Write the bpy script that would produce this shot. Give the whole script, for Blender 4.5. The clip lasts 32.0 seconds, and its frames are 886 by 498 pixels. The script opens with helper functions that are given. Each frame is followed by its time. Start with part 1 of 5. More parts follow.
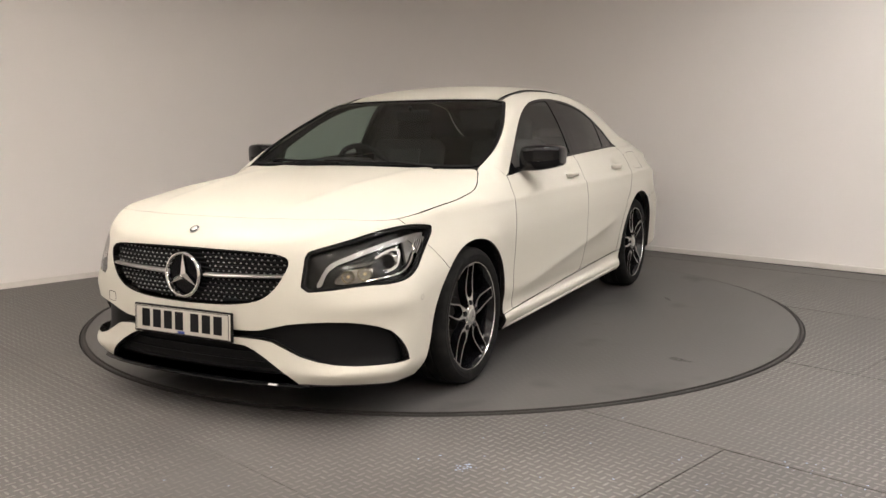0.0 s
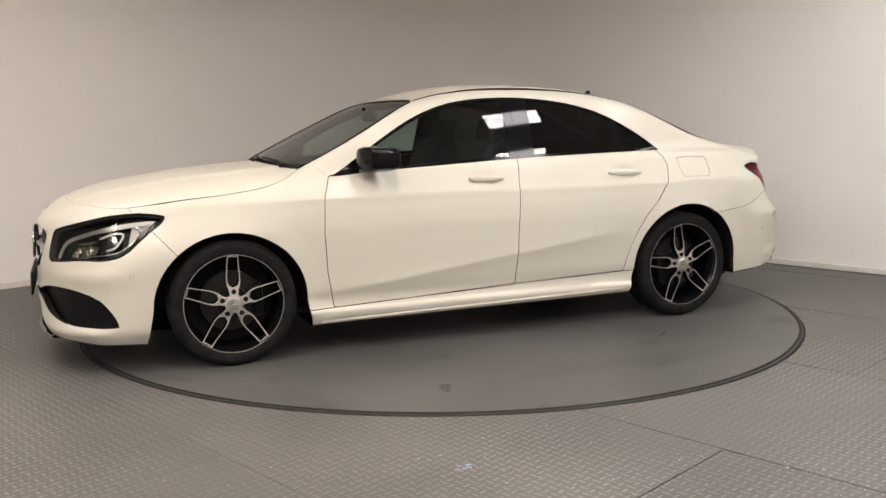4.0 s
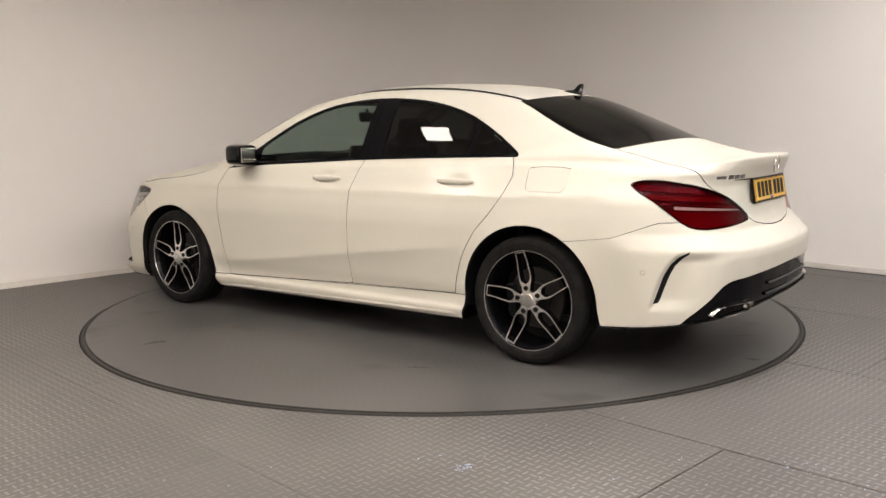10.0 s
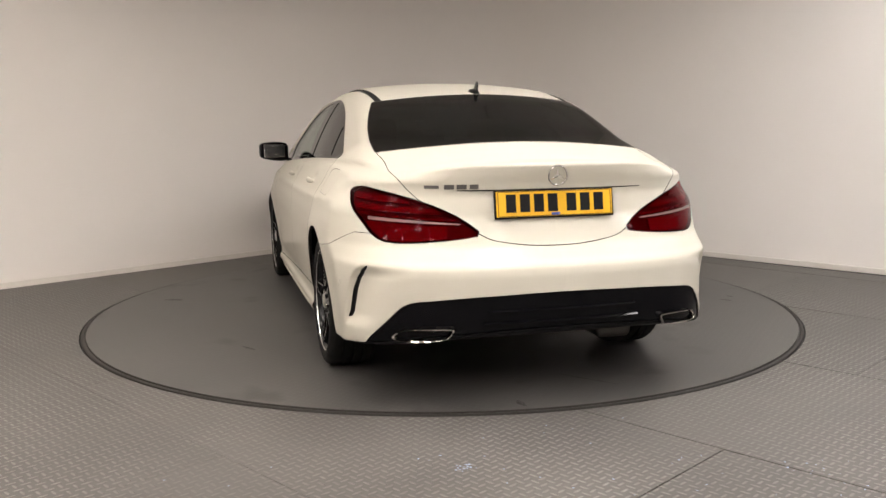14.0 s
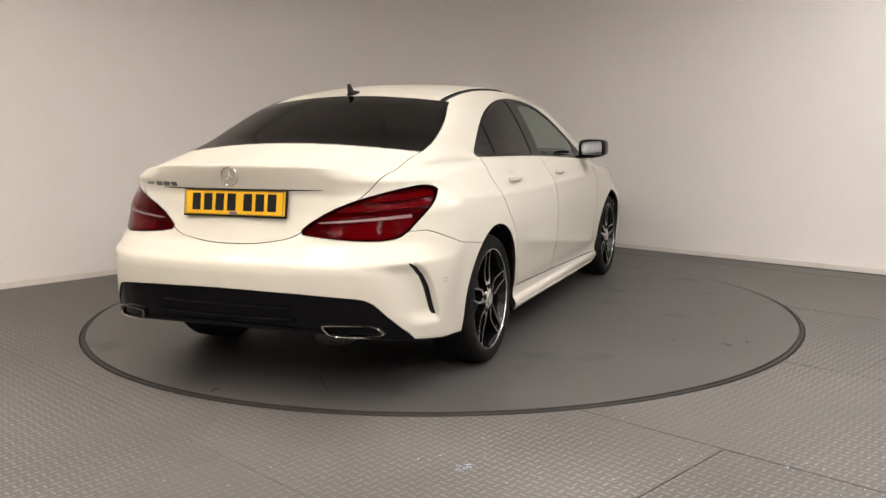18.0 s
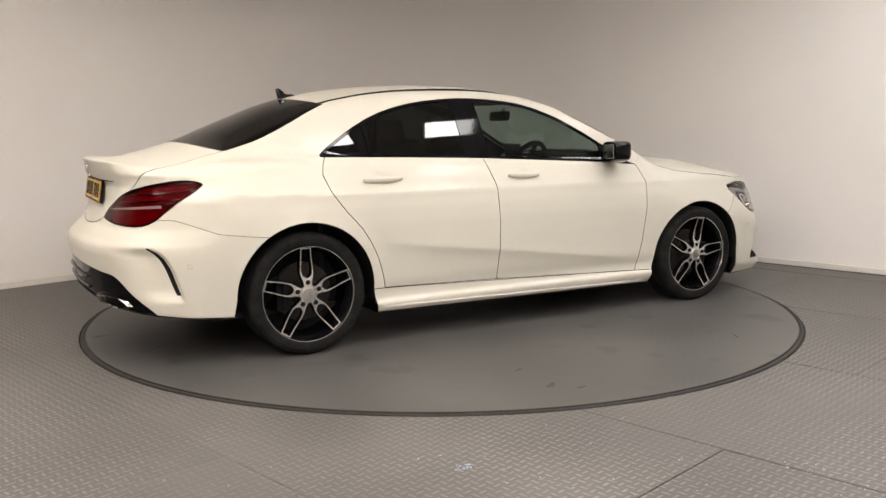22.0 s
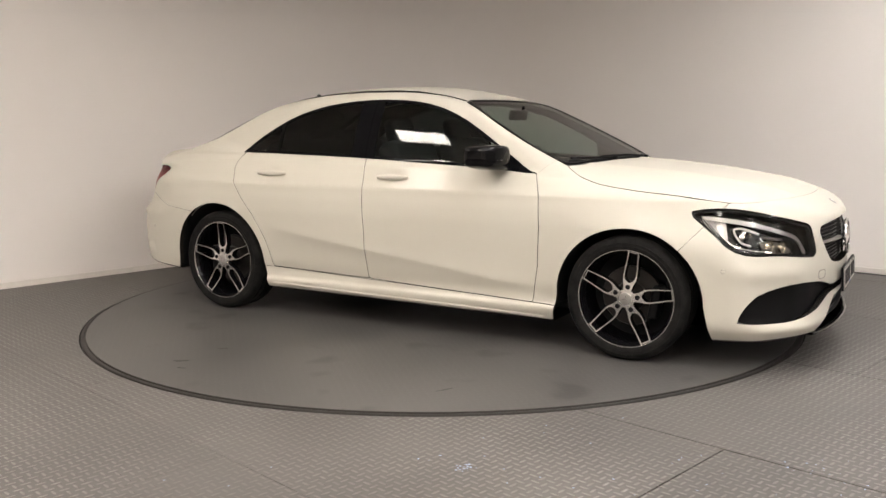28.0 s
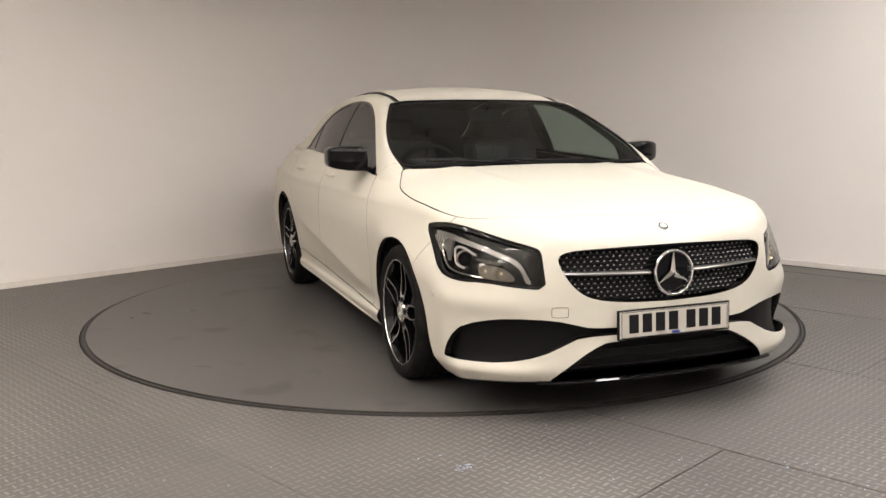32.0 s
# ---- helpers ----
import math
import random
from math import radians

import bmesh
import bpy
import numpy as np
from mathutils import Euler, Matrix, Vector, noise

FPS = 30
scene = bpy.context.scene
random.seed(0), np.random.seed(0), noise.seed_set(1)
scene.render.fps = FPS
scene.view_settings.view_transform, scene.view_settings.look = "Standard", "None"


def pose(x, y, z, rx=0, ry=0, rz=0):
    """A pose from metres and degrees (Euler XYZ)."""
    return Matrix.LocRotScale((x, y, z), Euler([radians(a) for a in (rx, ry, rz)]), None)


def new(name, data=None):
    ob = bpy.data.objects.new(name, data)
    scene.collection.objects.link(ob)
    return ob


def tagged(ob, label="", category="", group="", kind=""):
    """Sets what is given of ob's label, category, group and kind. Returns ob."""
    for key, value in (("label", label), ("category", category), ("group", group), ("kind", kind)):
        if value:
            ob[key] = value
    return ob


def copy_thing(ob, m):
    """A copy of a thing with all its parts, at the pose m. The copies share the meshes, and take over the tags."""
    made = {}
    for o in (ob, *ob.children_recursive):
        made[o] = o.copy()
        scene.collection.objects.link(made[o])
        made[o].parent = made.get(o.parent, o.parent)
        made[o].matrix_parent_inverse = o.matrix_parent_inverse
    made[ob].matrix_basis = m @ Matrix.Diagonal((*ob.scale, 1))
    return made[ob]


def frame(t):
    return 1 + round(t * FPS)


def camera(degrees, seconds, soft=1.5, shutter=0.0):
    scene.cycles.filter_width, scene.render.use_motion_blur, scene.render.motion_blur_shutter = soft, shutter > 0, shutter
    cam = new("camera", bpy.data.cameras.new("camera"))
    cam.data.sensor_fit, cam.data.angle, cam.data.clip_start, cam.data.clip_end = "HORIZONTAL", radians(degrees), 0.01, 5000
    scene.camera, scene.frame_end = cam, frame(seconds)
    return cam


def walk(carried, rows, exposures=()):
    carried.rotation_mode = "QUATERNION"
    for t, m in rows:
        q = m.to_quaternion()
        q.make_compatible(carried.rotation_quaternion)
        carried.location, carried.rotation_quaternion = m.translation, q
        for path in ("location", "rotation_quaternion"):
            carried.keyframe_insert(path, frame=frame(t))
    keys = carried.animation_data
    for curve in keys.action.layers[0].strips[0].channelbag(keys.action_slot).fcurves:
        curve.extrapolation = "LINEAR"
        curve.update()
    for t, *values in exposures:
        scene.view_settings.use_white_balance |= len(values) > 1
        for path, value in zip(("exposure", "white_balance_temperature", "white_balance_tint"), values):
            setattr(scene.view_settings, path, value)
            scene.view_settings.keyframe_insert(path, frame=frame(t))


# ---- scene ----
# ---- camera: it stands still before the turntable ----
cam = camera(54.03, 32.0)
stand = pose(0, -5.626, 1.169, 90 - 8.12, 0, -0.09) @ pose(0, 0, 0, 0, 0, -0.53)
walk(cam, [(0, stand), (32, stand)], exposures=[(0, -0.06, 6500, 10), (6, -0.06, 6500, 10), (10, 0.03, 6500, 10), (32, 0.04, 6500, 10)])

# ---- light: white ceiling panels in a closed booth ----
world = bpy.data.worlds.new("world")
scene.world = world
world.use_nodes = True
world.node_tree.nodes["Background"].inputs[0].default_value = (0.6, 0.62, 0.65, 1)
world.node_tree.nodes["Background"].inputs[1].default_value = 0.02
PANEL_LIGHT = 29.2
CEILING_Z = 2.95


# ---- materials ----
def material(name, colour, rough=0.5, metal=0.0, coat=0.0, coat_rough=0.03, spec=0.5):
    m = bpy.data.materials.new(name)
    m.use_nodes = True
    b = m.node_tree.nodes["Principled BSDF"]
    b.inputs["Base Color"].default_value = (*colour, 1)
    b.inputs["Roughness"].default_value = rough
    b.inputs["Metallic"].default_value = metal
    b.inputs["Coat Weight"].default_value = coat
    b.inputs["Coat Roughness"].default_value = coat_rough
    b.inputs["Specular IOR Level"].default_value = spec
    return m


def node(m, kind, **inputs):
    n = m.node_tree.nodes.new(kind)
    for k, v in inputs.items():
        n.inputs[k.replace("_", " ")].default_value = v
    return n


def join(m, a, ao, b, bi):
    m.node_tree.links.new(a.outputs[ao], b.inputs[bi])


def mixed(m, fac, fo, c1, c2, target="Base Color", lo=0.35, hi=0.65):
    """Blend two colours by a noise into the given input."""
    r = m.node_tree.nodes.new("ShaderNodeValToRGB")
    r.color_ramp.elements[0].position, r.color_ramp.elements[1].position = lo, hi
    r.color_ramp.elements[0].color, r.color_ramp.elements[1].color = (*c1, 1), (*c2, 1)
    join(m, fac, fo, r, 0)
    if target:
        join(m, r, 0, m.node_tree.nodes["Principled BSDF"], target)
    return r


def bumped(m, src, out, strength, distance):
    b = node(m, "ShaderNodeBump", Strength=strength, Distance=distance)
    join(m, src, out, b, "Height")
    join(m, b, 0, m.node_tree.nodes["Principled BSDF"], "Normal")
    return b


def coords(m, scale=1.0, out="Object", turn=0.0):
    c = m.node_tree.nodes.new("ShaderNodeTexCoord")
    k = node(m, "ShaderNodeMapping")
    k.inputs["Scale"].default_value = (scale, scale, scale)
    k.inputs["Rotation"].default_value = (0, 0, radians(turn))
    join(m, c, out, k, 0)
    return k


def noisy(m, c, scale, detail=4.0, rough=0.55):
    n = node(m, "ShaderNodeTexNoise", Scale=scale, Detail=detail, Roughness=rough)
    join(m, c, 0, n, "Vector")
    return n


def calc(m, op, a, b=None, c=None):
    """A math node; a, b and c are numbers or (node, output)."""
    n = m.node_tree.nodes.new("ShaderNodeMath")
    n.operation = op
    for i, v in enumerate((a, b, c)):
        if v is None:
            continue
        if isinstance(v, tuple):
            join(m, v[0], v[1], n, i)
        else:
            n.inputs[i].default_value = v
    return n


def plain_glass(name, tint, ior=1.45):
    """A thin pane: tinted see-through with a clear reflection."""
    m = bpy.data.materials.new(name)
    m.use_nodes = True
    t = m.node_tree
    t.nodes.remove(t.nodes["Principled BSDF"])
    see, gloss, mix = t.nodes.new("ShaderNodeBsdfTransparent"), t.nodes.new("ShaderNodeBsdfGlossy"), t.nodes.new("ShaderNodeMixShader")
    see.inputs[0].default_value = (*tint, 1)
    gloss.inputs["Roughness"].default_value = 0.015
    lw = t.nodes.new("ShaderNodeLayerWeight")
    lw.inputs[0].default_value = 0.5
    power, scale = t.nodes.new("ShaderNodeMath"), t.nodes.new("ShaderNodeMath")
    power.operation, scale.operation = "POWER", "MULTIPLY_ADD"
    power.inputs[1].default_value = 5.0
    scale.inputs[1].default_value, scale.inputs[2].default_value = 0.90, ((ior - 1) / (ior + 1)) ** 2 * 1.15
    t.links.new(lw.outputs["Facing"], power.inputs[0])
    t.links.new(power.outputs[0], scale.inputs[0])
    t.links.new(scale.outputs[0], mix.inputs[0])
    t.links.new(see.outputs[0], mix.inputs[1])
    t.links.new(gloss.outputs[0], mix.inputs[2])
    t.links.new(mix.outputs[0], t.nodes["Material Output"].inputs[0])
    return m


def wall_paint():
    m = material("wall_paint", (0.66, 0.61, 0.57), 0.62)
    c = coords(m)
    mixed(m, noisy(m, c, 0.7, 3), 0, (0.872, 0.834, 0.800), (0.892, 0.854, 0.820))
    bumped(m, noisy(m, c, 160.0, 3), 0, 0.06, 0.002)
    return m


def tread_plate(name, c1, c2, wear, relief, rough, stained=False):
    """Steel chequer plate: short raised bars that alternate in direction, painted grey and worn."""
    m = material(name, c1, rough)
    c = coords(m, 1.0, turn=45)
    sep = m.node_tree.nodes.new("ShaderNodeSeparateXYZ")
    join(m, c, 0, sep, 0)
    pitch = 0.036
    u = calc(m, "DIVIDE", (sep, 0), pitch)
    v = calc(m, "DIVIDE", (sep, 1), pitch)
    fu, fv = calc(m, "FLOORED_MODULO", (u, 0), 1.0), calc(m, "FLOORED_MODULO", (v, 0), 1.0)
    cu, cv = calc(m, "FLOOR", (u, 0)), calc(m, "FLOOR", (v, 0))
    odd = calc(m, "FLOORED_MODULO", (calc(m, "ADD", (cu, 0), (cv, 0)), 0), 2.0)
    a, b = calc(m, "SUBTRACT", (fu, 0), 0.5), calc(m, "SUBTRACT", (fv, 0), 0.5)
    inv = calc(m, "SUBTRACT", 1.0, (odd, 0))
    p = calc(m, "ADD", (calc(m, "MULTIPLY", (a, 0), (odd, 0)), 0), (calc(m, "MULTIPLY", (b, 0), (inv, 0)), 0))
    q = calc(m, "ADD", (calc(m, "MULTIPLY", (b, 0), (odd, 0)), 0), (calc(m, "MULTIPLY", (a, 0), (inv, 0)), 0))
    p2 = calc(m, "POWER", (calc(m, "DIVIDE", (calc(m, "ABSOLUTE", (p, 0)), 0), 0.62), 0), 2.0)
    q2 = calc(m, "POWER", (calc(m, "DIVIDE", (calc(m, "ABSOLUTE", (q, 0)), 0), 0.17), 0), 2.0)
    h = calc(m, "SUBTRACT", 1.0, (calc(m, "ADD", (p2, 0), (q2, 0)), 0))
    h = calc(m, "MULTIPLY", (calc(m, "MAXIMUM", (h, 0), 0.0), 0), 1.6)
    h = calc(m, "MINIMUM", (h, 0), 1.0)
    flat = coords(m)
    big, fine = noisy(m, flat, 1.3, 5), noisy(m, flat, 35.0, 4)
    trodden = mixed(m, noisy(m, flat, 0.75, 5, 0.6), 0, (0.28, 0.28, 0.28), (1, 1, 1), None, 0.36, 0.58)
    h = calc(m, "MULTIPLY", (h, 0), (trodden, 0))
    base = mixed(m, big, 0, c1, c2, None)
    tone = m.node_tree.nodes.new("ShaderNodeObjectInfo")
    shade = calc(m, "MULTIPLY_ADD", (tone, "Random"), 0.22, 0.89)
    each = node(m, "ShaderNodeVectorMath")
    each.operation = "SCALE"
    join(m, base, 0, each, 0)
    m.node_tree.links.new(shade.outputs[0], each.inputs["Scale"])
    base = each
    worn = node(m, "ShaderNodeMix")
    worn.data_type = "RGBA"
    amount = calc(m, "MULTIPLY", (h, 0), (calc(m, "MULTIPLY", (fine, 0), 0.55), 0))
    join(m, amount, 0, worn, 0)
    join(m, base, 0, worn, 6)
    worn.inputs[7].default_value = (*wear, 1)
    join(m, worn, 2, m.node_tree.nodes["Principled BSDF"], "Base Color")
    rr = calc(m, "MULTIPLY_ADD", (big, 0), 0.25, rough - 0.12)
    join(m, rr, 0, m.node_tree.nodes["Principled BSDF"], "Roughness")
    if stained:
        spots = noisy(m, flat, 2.6, 2, 0.5)
        r = mixed(m, spots, 0, (0, 0, 0), (1, 1, 1), None, 0.61, 0.70)
        grime = node(m, "ShaderNodeMix")
        grime.data_type = "RGBA"
        join(m, calc(m, "MULTIPLY", (r, 0), 0.55), 0, grime, 0)
        join(m, worn, 2, grime, 6)
        grime.inputs[7].default_value = (0.03, 0.028, 0.026, 1)
        join(m, grime, 2, m.node_tree.nodes["Principled BSDF"], "Base Color")
    total = calc(m, "MULTIPLY_ADD", (fine, 0), 0.12, (h, 0))
    bumped(m, total, 0, relief, 0.0025)
    return m


def scuff():
    """Dirt that breaks up into specks: bare deck grey between dark streaks."""
    m = material("scuff_dirt", (0.04, 0.037, 0.034), 0.6)
    mixed(m, noisy(m, coords(m), 55.0, 5, 0.7), 0, (0.022, 0.020, 0.018), (0.085, 0.081, 0.076), lo=0.42, hi=0.56)
    return m


MAT = {}
MAT["wall"] = wall_paint()
MAT["floor"] = tread_plate("floor_plate", (0.075, 0.070, 0.066), (0.108, 0.102, 0.095), (0.46, 0.44, 0.415), 1.0, 0.50)
MAT["table"] = tread_plate("turntable_plate", (0.066, 0.064, 0.061), (0.102, 0.098, 0.093), (0.12, 0.117, 0.112), 0.09, 0.46, True)
MAT["skirting"] = material("skirting_paint", (0.78, 0.74, 0.69), 0.45)
MAT["ceiling"] = material("ceiling_paint", (0.88, 0.86, 0.83), 0.8)
MAT["rubber_edge"] = material("rubber_edge", (0.018, 0.0155, 0.0135), 0.6)
MAT["scuff"] = scuff()
MAT["gap"] = material("gap_dark", (0.012, 0.011, 0.010), 0.9)


def paint():
    m = material("cream_white_paint", (0.76, 0.71, 0.60), 0.45, coat=0.24, coat_rough=0.02, spec=0.08)
    c = coords(m)
    mixed(m, noisy(m, c, 900.0, 1), 0, (0.576, 0.552, 0.480), (0.590, 0.566, 0.492))
    return m


MAT["paint"] = paint()
MAT["glass"] = plain_glass("window_glass", (0.50, 0.60, 0.56), 1.50)
MAT["privacy"] = plain_glass("privacy_glass", (0.038, 0.040, 0.043), 1.50)
MAT["rear_glass"] = plain_glass("rear_privacy_glass", (0.030, 0.032, 0.035), 1.38)
MAT["screen"] = plain_glass("windscreen_glass", (0.62, 0.70, 0.66))
MAT["lens"] = plain_glass("clear_lens", (0.90, 0.90, 0.88), 1.30)
MAT["gloss_black"] = material("gloss_black", (0.004, 0.004, 0.005), 0.03, spec=0.42)
MAT["black"] = material("black_plastic", (0.006, 0.006, 0.0065), 0.5, spec=0.14)
# panel edges: the shade inside the seams, put into the colour
MAT["seam"] = material("seam_shade", (0.02, 0.018, 0.016), 0.8, spec=0.1)
MAT["mesh_black"] = material("matt_black", (0.008, 0.008, 0.009), 0.7, spec=0.15)
MAT["chrome"] = material("chrome", (0.78, 0.77, 0.75), 0.08, 1.0)
MAT["satin"] = material("satin_silver", (0.55, 0.54, 0.52), 0.28, 1.0)
MAT["cut_metal"] = material("diamond_cut_alloy", (0.66, 0.645, 0.62), 0.20, 0.95)
MAT["alloy_black"] = material("black_alloy", (0.005, 0.005, 0.006), 0.15, spec=0.25)
MAT["trim"] = material("cabin_trim", (0.011, 0.011, 0.012), 0.7, spec=0.3)
MAT["seat"] = material("seat_cloth", (0.018, 0.018, 0.019), 0.8, spec=0.3)
MAT["red"] = material("red_lens", (0.125, 0.004, 0.018), 0.30, spec=0.2)
MAT["red_deep"] = material("deep_red_lens", (0.055, 0.002, 0.008), 0.35, spec=0.2)
MAT["pale_lens"] = material("pale_lens", (0.55, 0.42, 0.42), 0.15, coat=1.0)
MAT["plate_white"] = material("white_plate", (0.50, 0.475, 0.42), 0.35)
MAT["plate_yellow"] = material("yellow_plate", (0.72, 0.40, 0.012), 0.35)
MAT["frame_black"] = material("window_surround", (0.004, 0.004, 0.005), 0.07, spec=0.16)
MAT["lamp_grey"] = material("lamp_housing", (0.007, 0.007, 0.007), 0.25, 0.3)
MAT["deep_black"] = material("deep_gloss_black", (0.003, 0.003, 0.004), 0.05, spec=0.13)
MAT["stud"] = material("grille_stud", (0.30, 0.295, 0.29), 0.34, 0.9)
MAT["ink"] = material("plate_ink", (0.008, 0.008, 0.009), 0.6, spec=0.15)
MAT["blue"] = material("blue_mark", (0.03, 0.07, 0.35), 0.4)
MAT["disc"] = material("brake_disc", (0.028, 0.025, 0.023), 0.45, 0.6)
MAT["reflector"] = material("lamp_reflector", (0.72, 0.70, 0.68), 0.12, 1.0)
MAT["pipe_chrome"] = material("pipe_chrome", (0.50, 0.48, 0.45), 0.12, 1.0)
MAT["strip_silver"] = material("strip_silver", (0.32, 0.315, 0.31), 0.28, 0.85)
MAT["fleck"] = material("pale_blue_paint", (0.40, 0.54, 0.80), 0.4)
MAT["warm_reflector"] = material("warm_reflector", (0.74, 0.68, 0.57), 0.16, 0.95)
MAT["shelf_grey"] = material("shelf_grey", (0.06, 0.058, 0.055), 0.35, 0.6)
MAT["lamp_dull"] = material("lamp_dull", (0.20, 0.19, 0.172), 0.28, 0.8)
MAT["sensor_grey"] = material("sensor_grey", (0.20, 0.185, 0.16), 0.5)
MAT["silencer"] = material("silencer_steel", (0.07, 0.066, 0.062), 0.40, 0.9)
MAT["mirror_black"] = material("mirror_shell_black", (0.003, 0.003, 0.0035), 0.015, spec=0.24)
MAT["bulb"] = material("warm_bulb_glass", (0.75, 0.62, 0.42), 0.15, coat=1.0)
MAT["letter"] = material("badge_metal", (0.20, 0.195, 0.19), 0.30, 0.9)
MAT["lamp_silver"] = material("lamp_silver", (0.62, 0.60, 0.58), 0.32, 0.55)
MAT["pale_strip"] = material("pale_strip", (0.25, 0.125, 0.125), 0.5, spec=0.2)


def rubber():
    m = material("tyre_rubber", (0.020, 0.020, 0.020), 0.8, spec=0.12)
    c = coords(m)
    mixed(m, noisy(m, c, 18.0, 5), 0, (0.008, 0.008, 0.008), (0.015, 0.0145, 0.014))
    return m


def glow(name, colour, strength):
    m = bpy.data.materials.new(name)
    m.use_nodes = True
    b = m.node_tree.nodes["Principled BSDF"]
    b.inputs["Base Color"].default_value = (0.8, 0.8, 0.8, 1)
    b.inputs["Emission Color"].default_value = (*colour, 1)
    b.inputs["Emission Strength"].default_value = strength
    return m


MAT["tyre"] = rubber()
MAT["panel"] = glow("warm_light_panel", (1.0, 0.902, 0.816), PANEL_LIGHT)
MAT["panel_cool"] = glow("neutral_light_panel", (1.0, 0.955, 0.932), PANEL_LIGHT)


# ---- mesh helpers ----
def mesh_object(name, verts, faces, mat, parent=None, label="", normals=None, smooth=False):
    me = bpy.data.meshes.new(name)
    me.from_pydata([tuple(v) for v in np.asarray(verts, float).tolist()], [], [tuple(f) for f in (faces.tolist() if hasattr(faces, "tolist") else faces)])
    for one in (mat if isinstance(mat, (list, tuple)) else [mat]):
        me.materials.append(one)
    if smooth or normals is not None:
        me.shade_smooth()
    if normals is not None:
        me.normals_split_custom_set_from_vertices(np.asarray(normals, float).tolist())
    ob = new(name, me)
    if parent is not None:
        ob.parent = parent
    if label:
        tagged(ob, label)
    return ob


def part(name, bm, mat, parent, label="", smooth=False, angle=35):
    """Link a bmesh as one mesh object under a thing or a part."""
    me = bpy.data.meshes.new(name)
    bm.normal_update()
    bm.to_mesh(me)
    bm.free()
    me.materials.append(mat)
    if smooth:
        me.shade_smooth()
        me.set_sharp_from_angle(angle=radians(angle))
    ob = new(name, me)
    if parent is not None:
        ob.parent = parent
    if label:
        tagged(ob, label)
    return ob


def box(bm, size, m=Matrix(), bevel=0.0, segments=2):
    made = bmesh.ops.create_cube(bm, size=1.0, matrix=m @ Matrix.Diagonal((*size, 1)))
    if bevel:
        edges = list({e for v in made["verts"] for e in v.link_edges})
        bmesh.ops.bevel(bm, geom=edges, offset=bevel, segments=segments, affect="EDGES", profile=0.5)
    return bm


def lathe(profile, n=64, close=False):
    """A turned form about the y axis from (radius, y) pairs."""
    bm = bmesh.new()
    rings = []
    for r, y in profile:
        rings.append([bm.verts.new((r * math.cos(2 * math.pi * i / n), y, r * math.sin(2 * math.pi * i / n))) for i in range(n)])
    if close:
        rings.append(rings[0])
    for a, b in zip(rings, rings[1:]):
        for i in range(n):
            bm.faces.new((a[i], a[(i + 1) % n], b[(i + 1) % n], b[i]))
    bmesh.ops.recalc_face_normals(bm, faces=bm.faces)
    return bm


def tube(path, radius, n=8, closed=False):
    """A round bar along a path of points."""
    bm = bmesh.new()
    path = [Vector(p) for p in path]
    rings = []
    for i, p in enumerate(path):
        a = path[i - 1] if (i or closed) else p
        b = path[(i + 1) % len(path)] if (i + 1 < len(path) or closed) else p
        d = (b - a).normalized()
        s = d.cross(Vector((0, 0, 1)))
        s = s.normalized() if s.length > 1e-4 else Vector((1, 0, 0))
        t = s.cross(d)
        rings.append([bm.verts.new(p + radius * (math.cos(2 * math.pi * k / n) * s + math.sin(2 * math.pi * k / n) * t)) for k in range(n)])
    pairs = list(zip(rings, rings[1:])) + ([(rings[-1], rings[0])] if closed else [])
    for a, b in pairs:
        for k in range(n):
            bm.faces.new((a[k], a[(k + 1) % n], b[(k + 1) % n], b[k]))
    if not closed:
        bm.faces.new(rings[0][::-1])
        bm.faces.new(rings[-1])
    bmesh.ops.recalc_face_normals(bm, faces=bm.faces)
    return bm


def merge(*parts):
    """Join bmeshes into the first."""
    first = parts[0]
    for b in parts[1:]:
        me = bpy.data.meshes.new("tmp")
        b.to_mesh(me)
        b.free()
        first.from_mesh(me)
        bpy.data.meshes.remove(me)
    return first


# ---- cutting a fine skin along smooth lines ----
class Skin:
    def __init__(self, v, n, t):
        self.v, self.n, self.t = v, n, t

    def compact(self):
        used = np.unique(self.t)
        back = np.full(len(self.v), -1)
        back[used] = np.arange(len(used))
        return Skin(self.v[used], self.n[used], back[self.t] if len(self.t) else self.t)


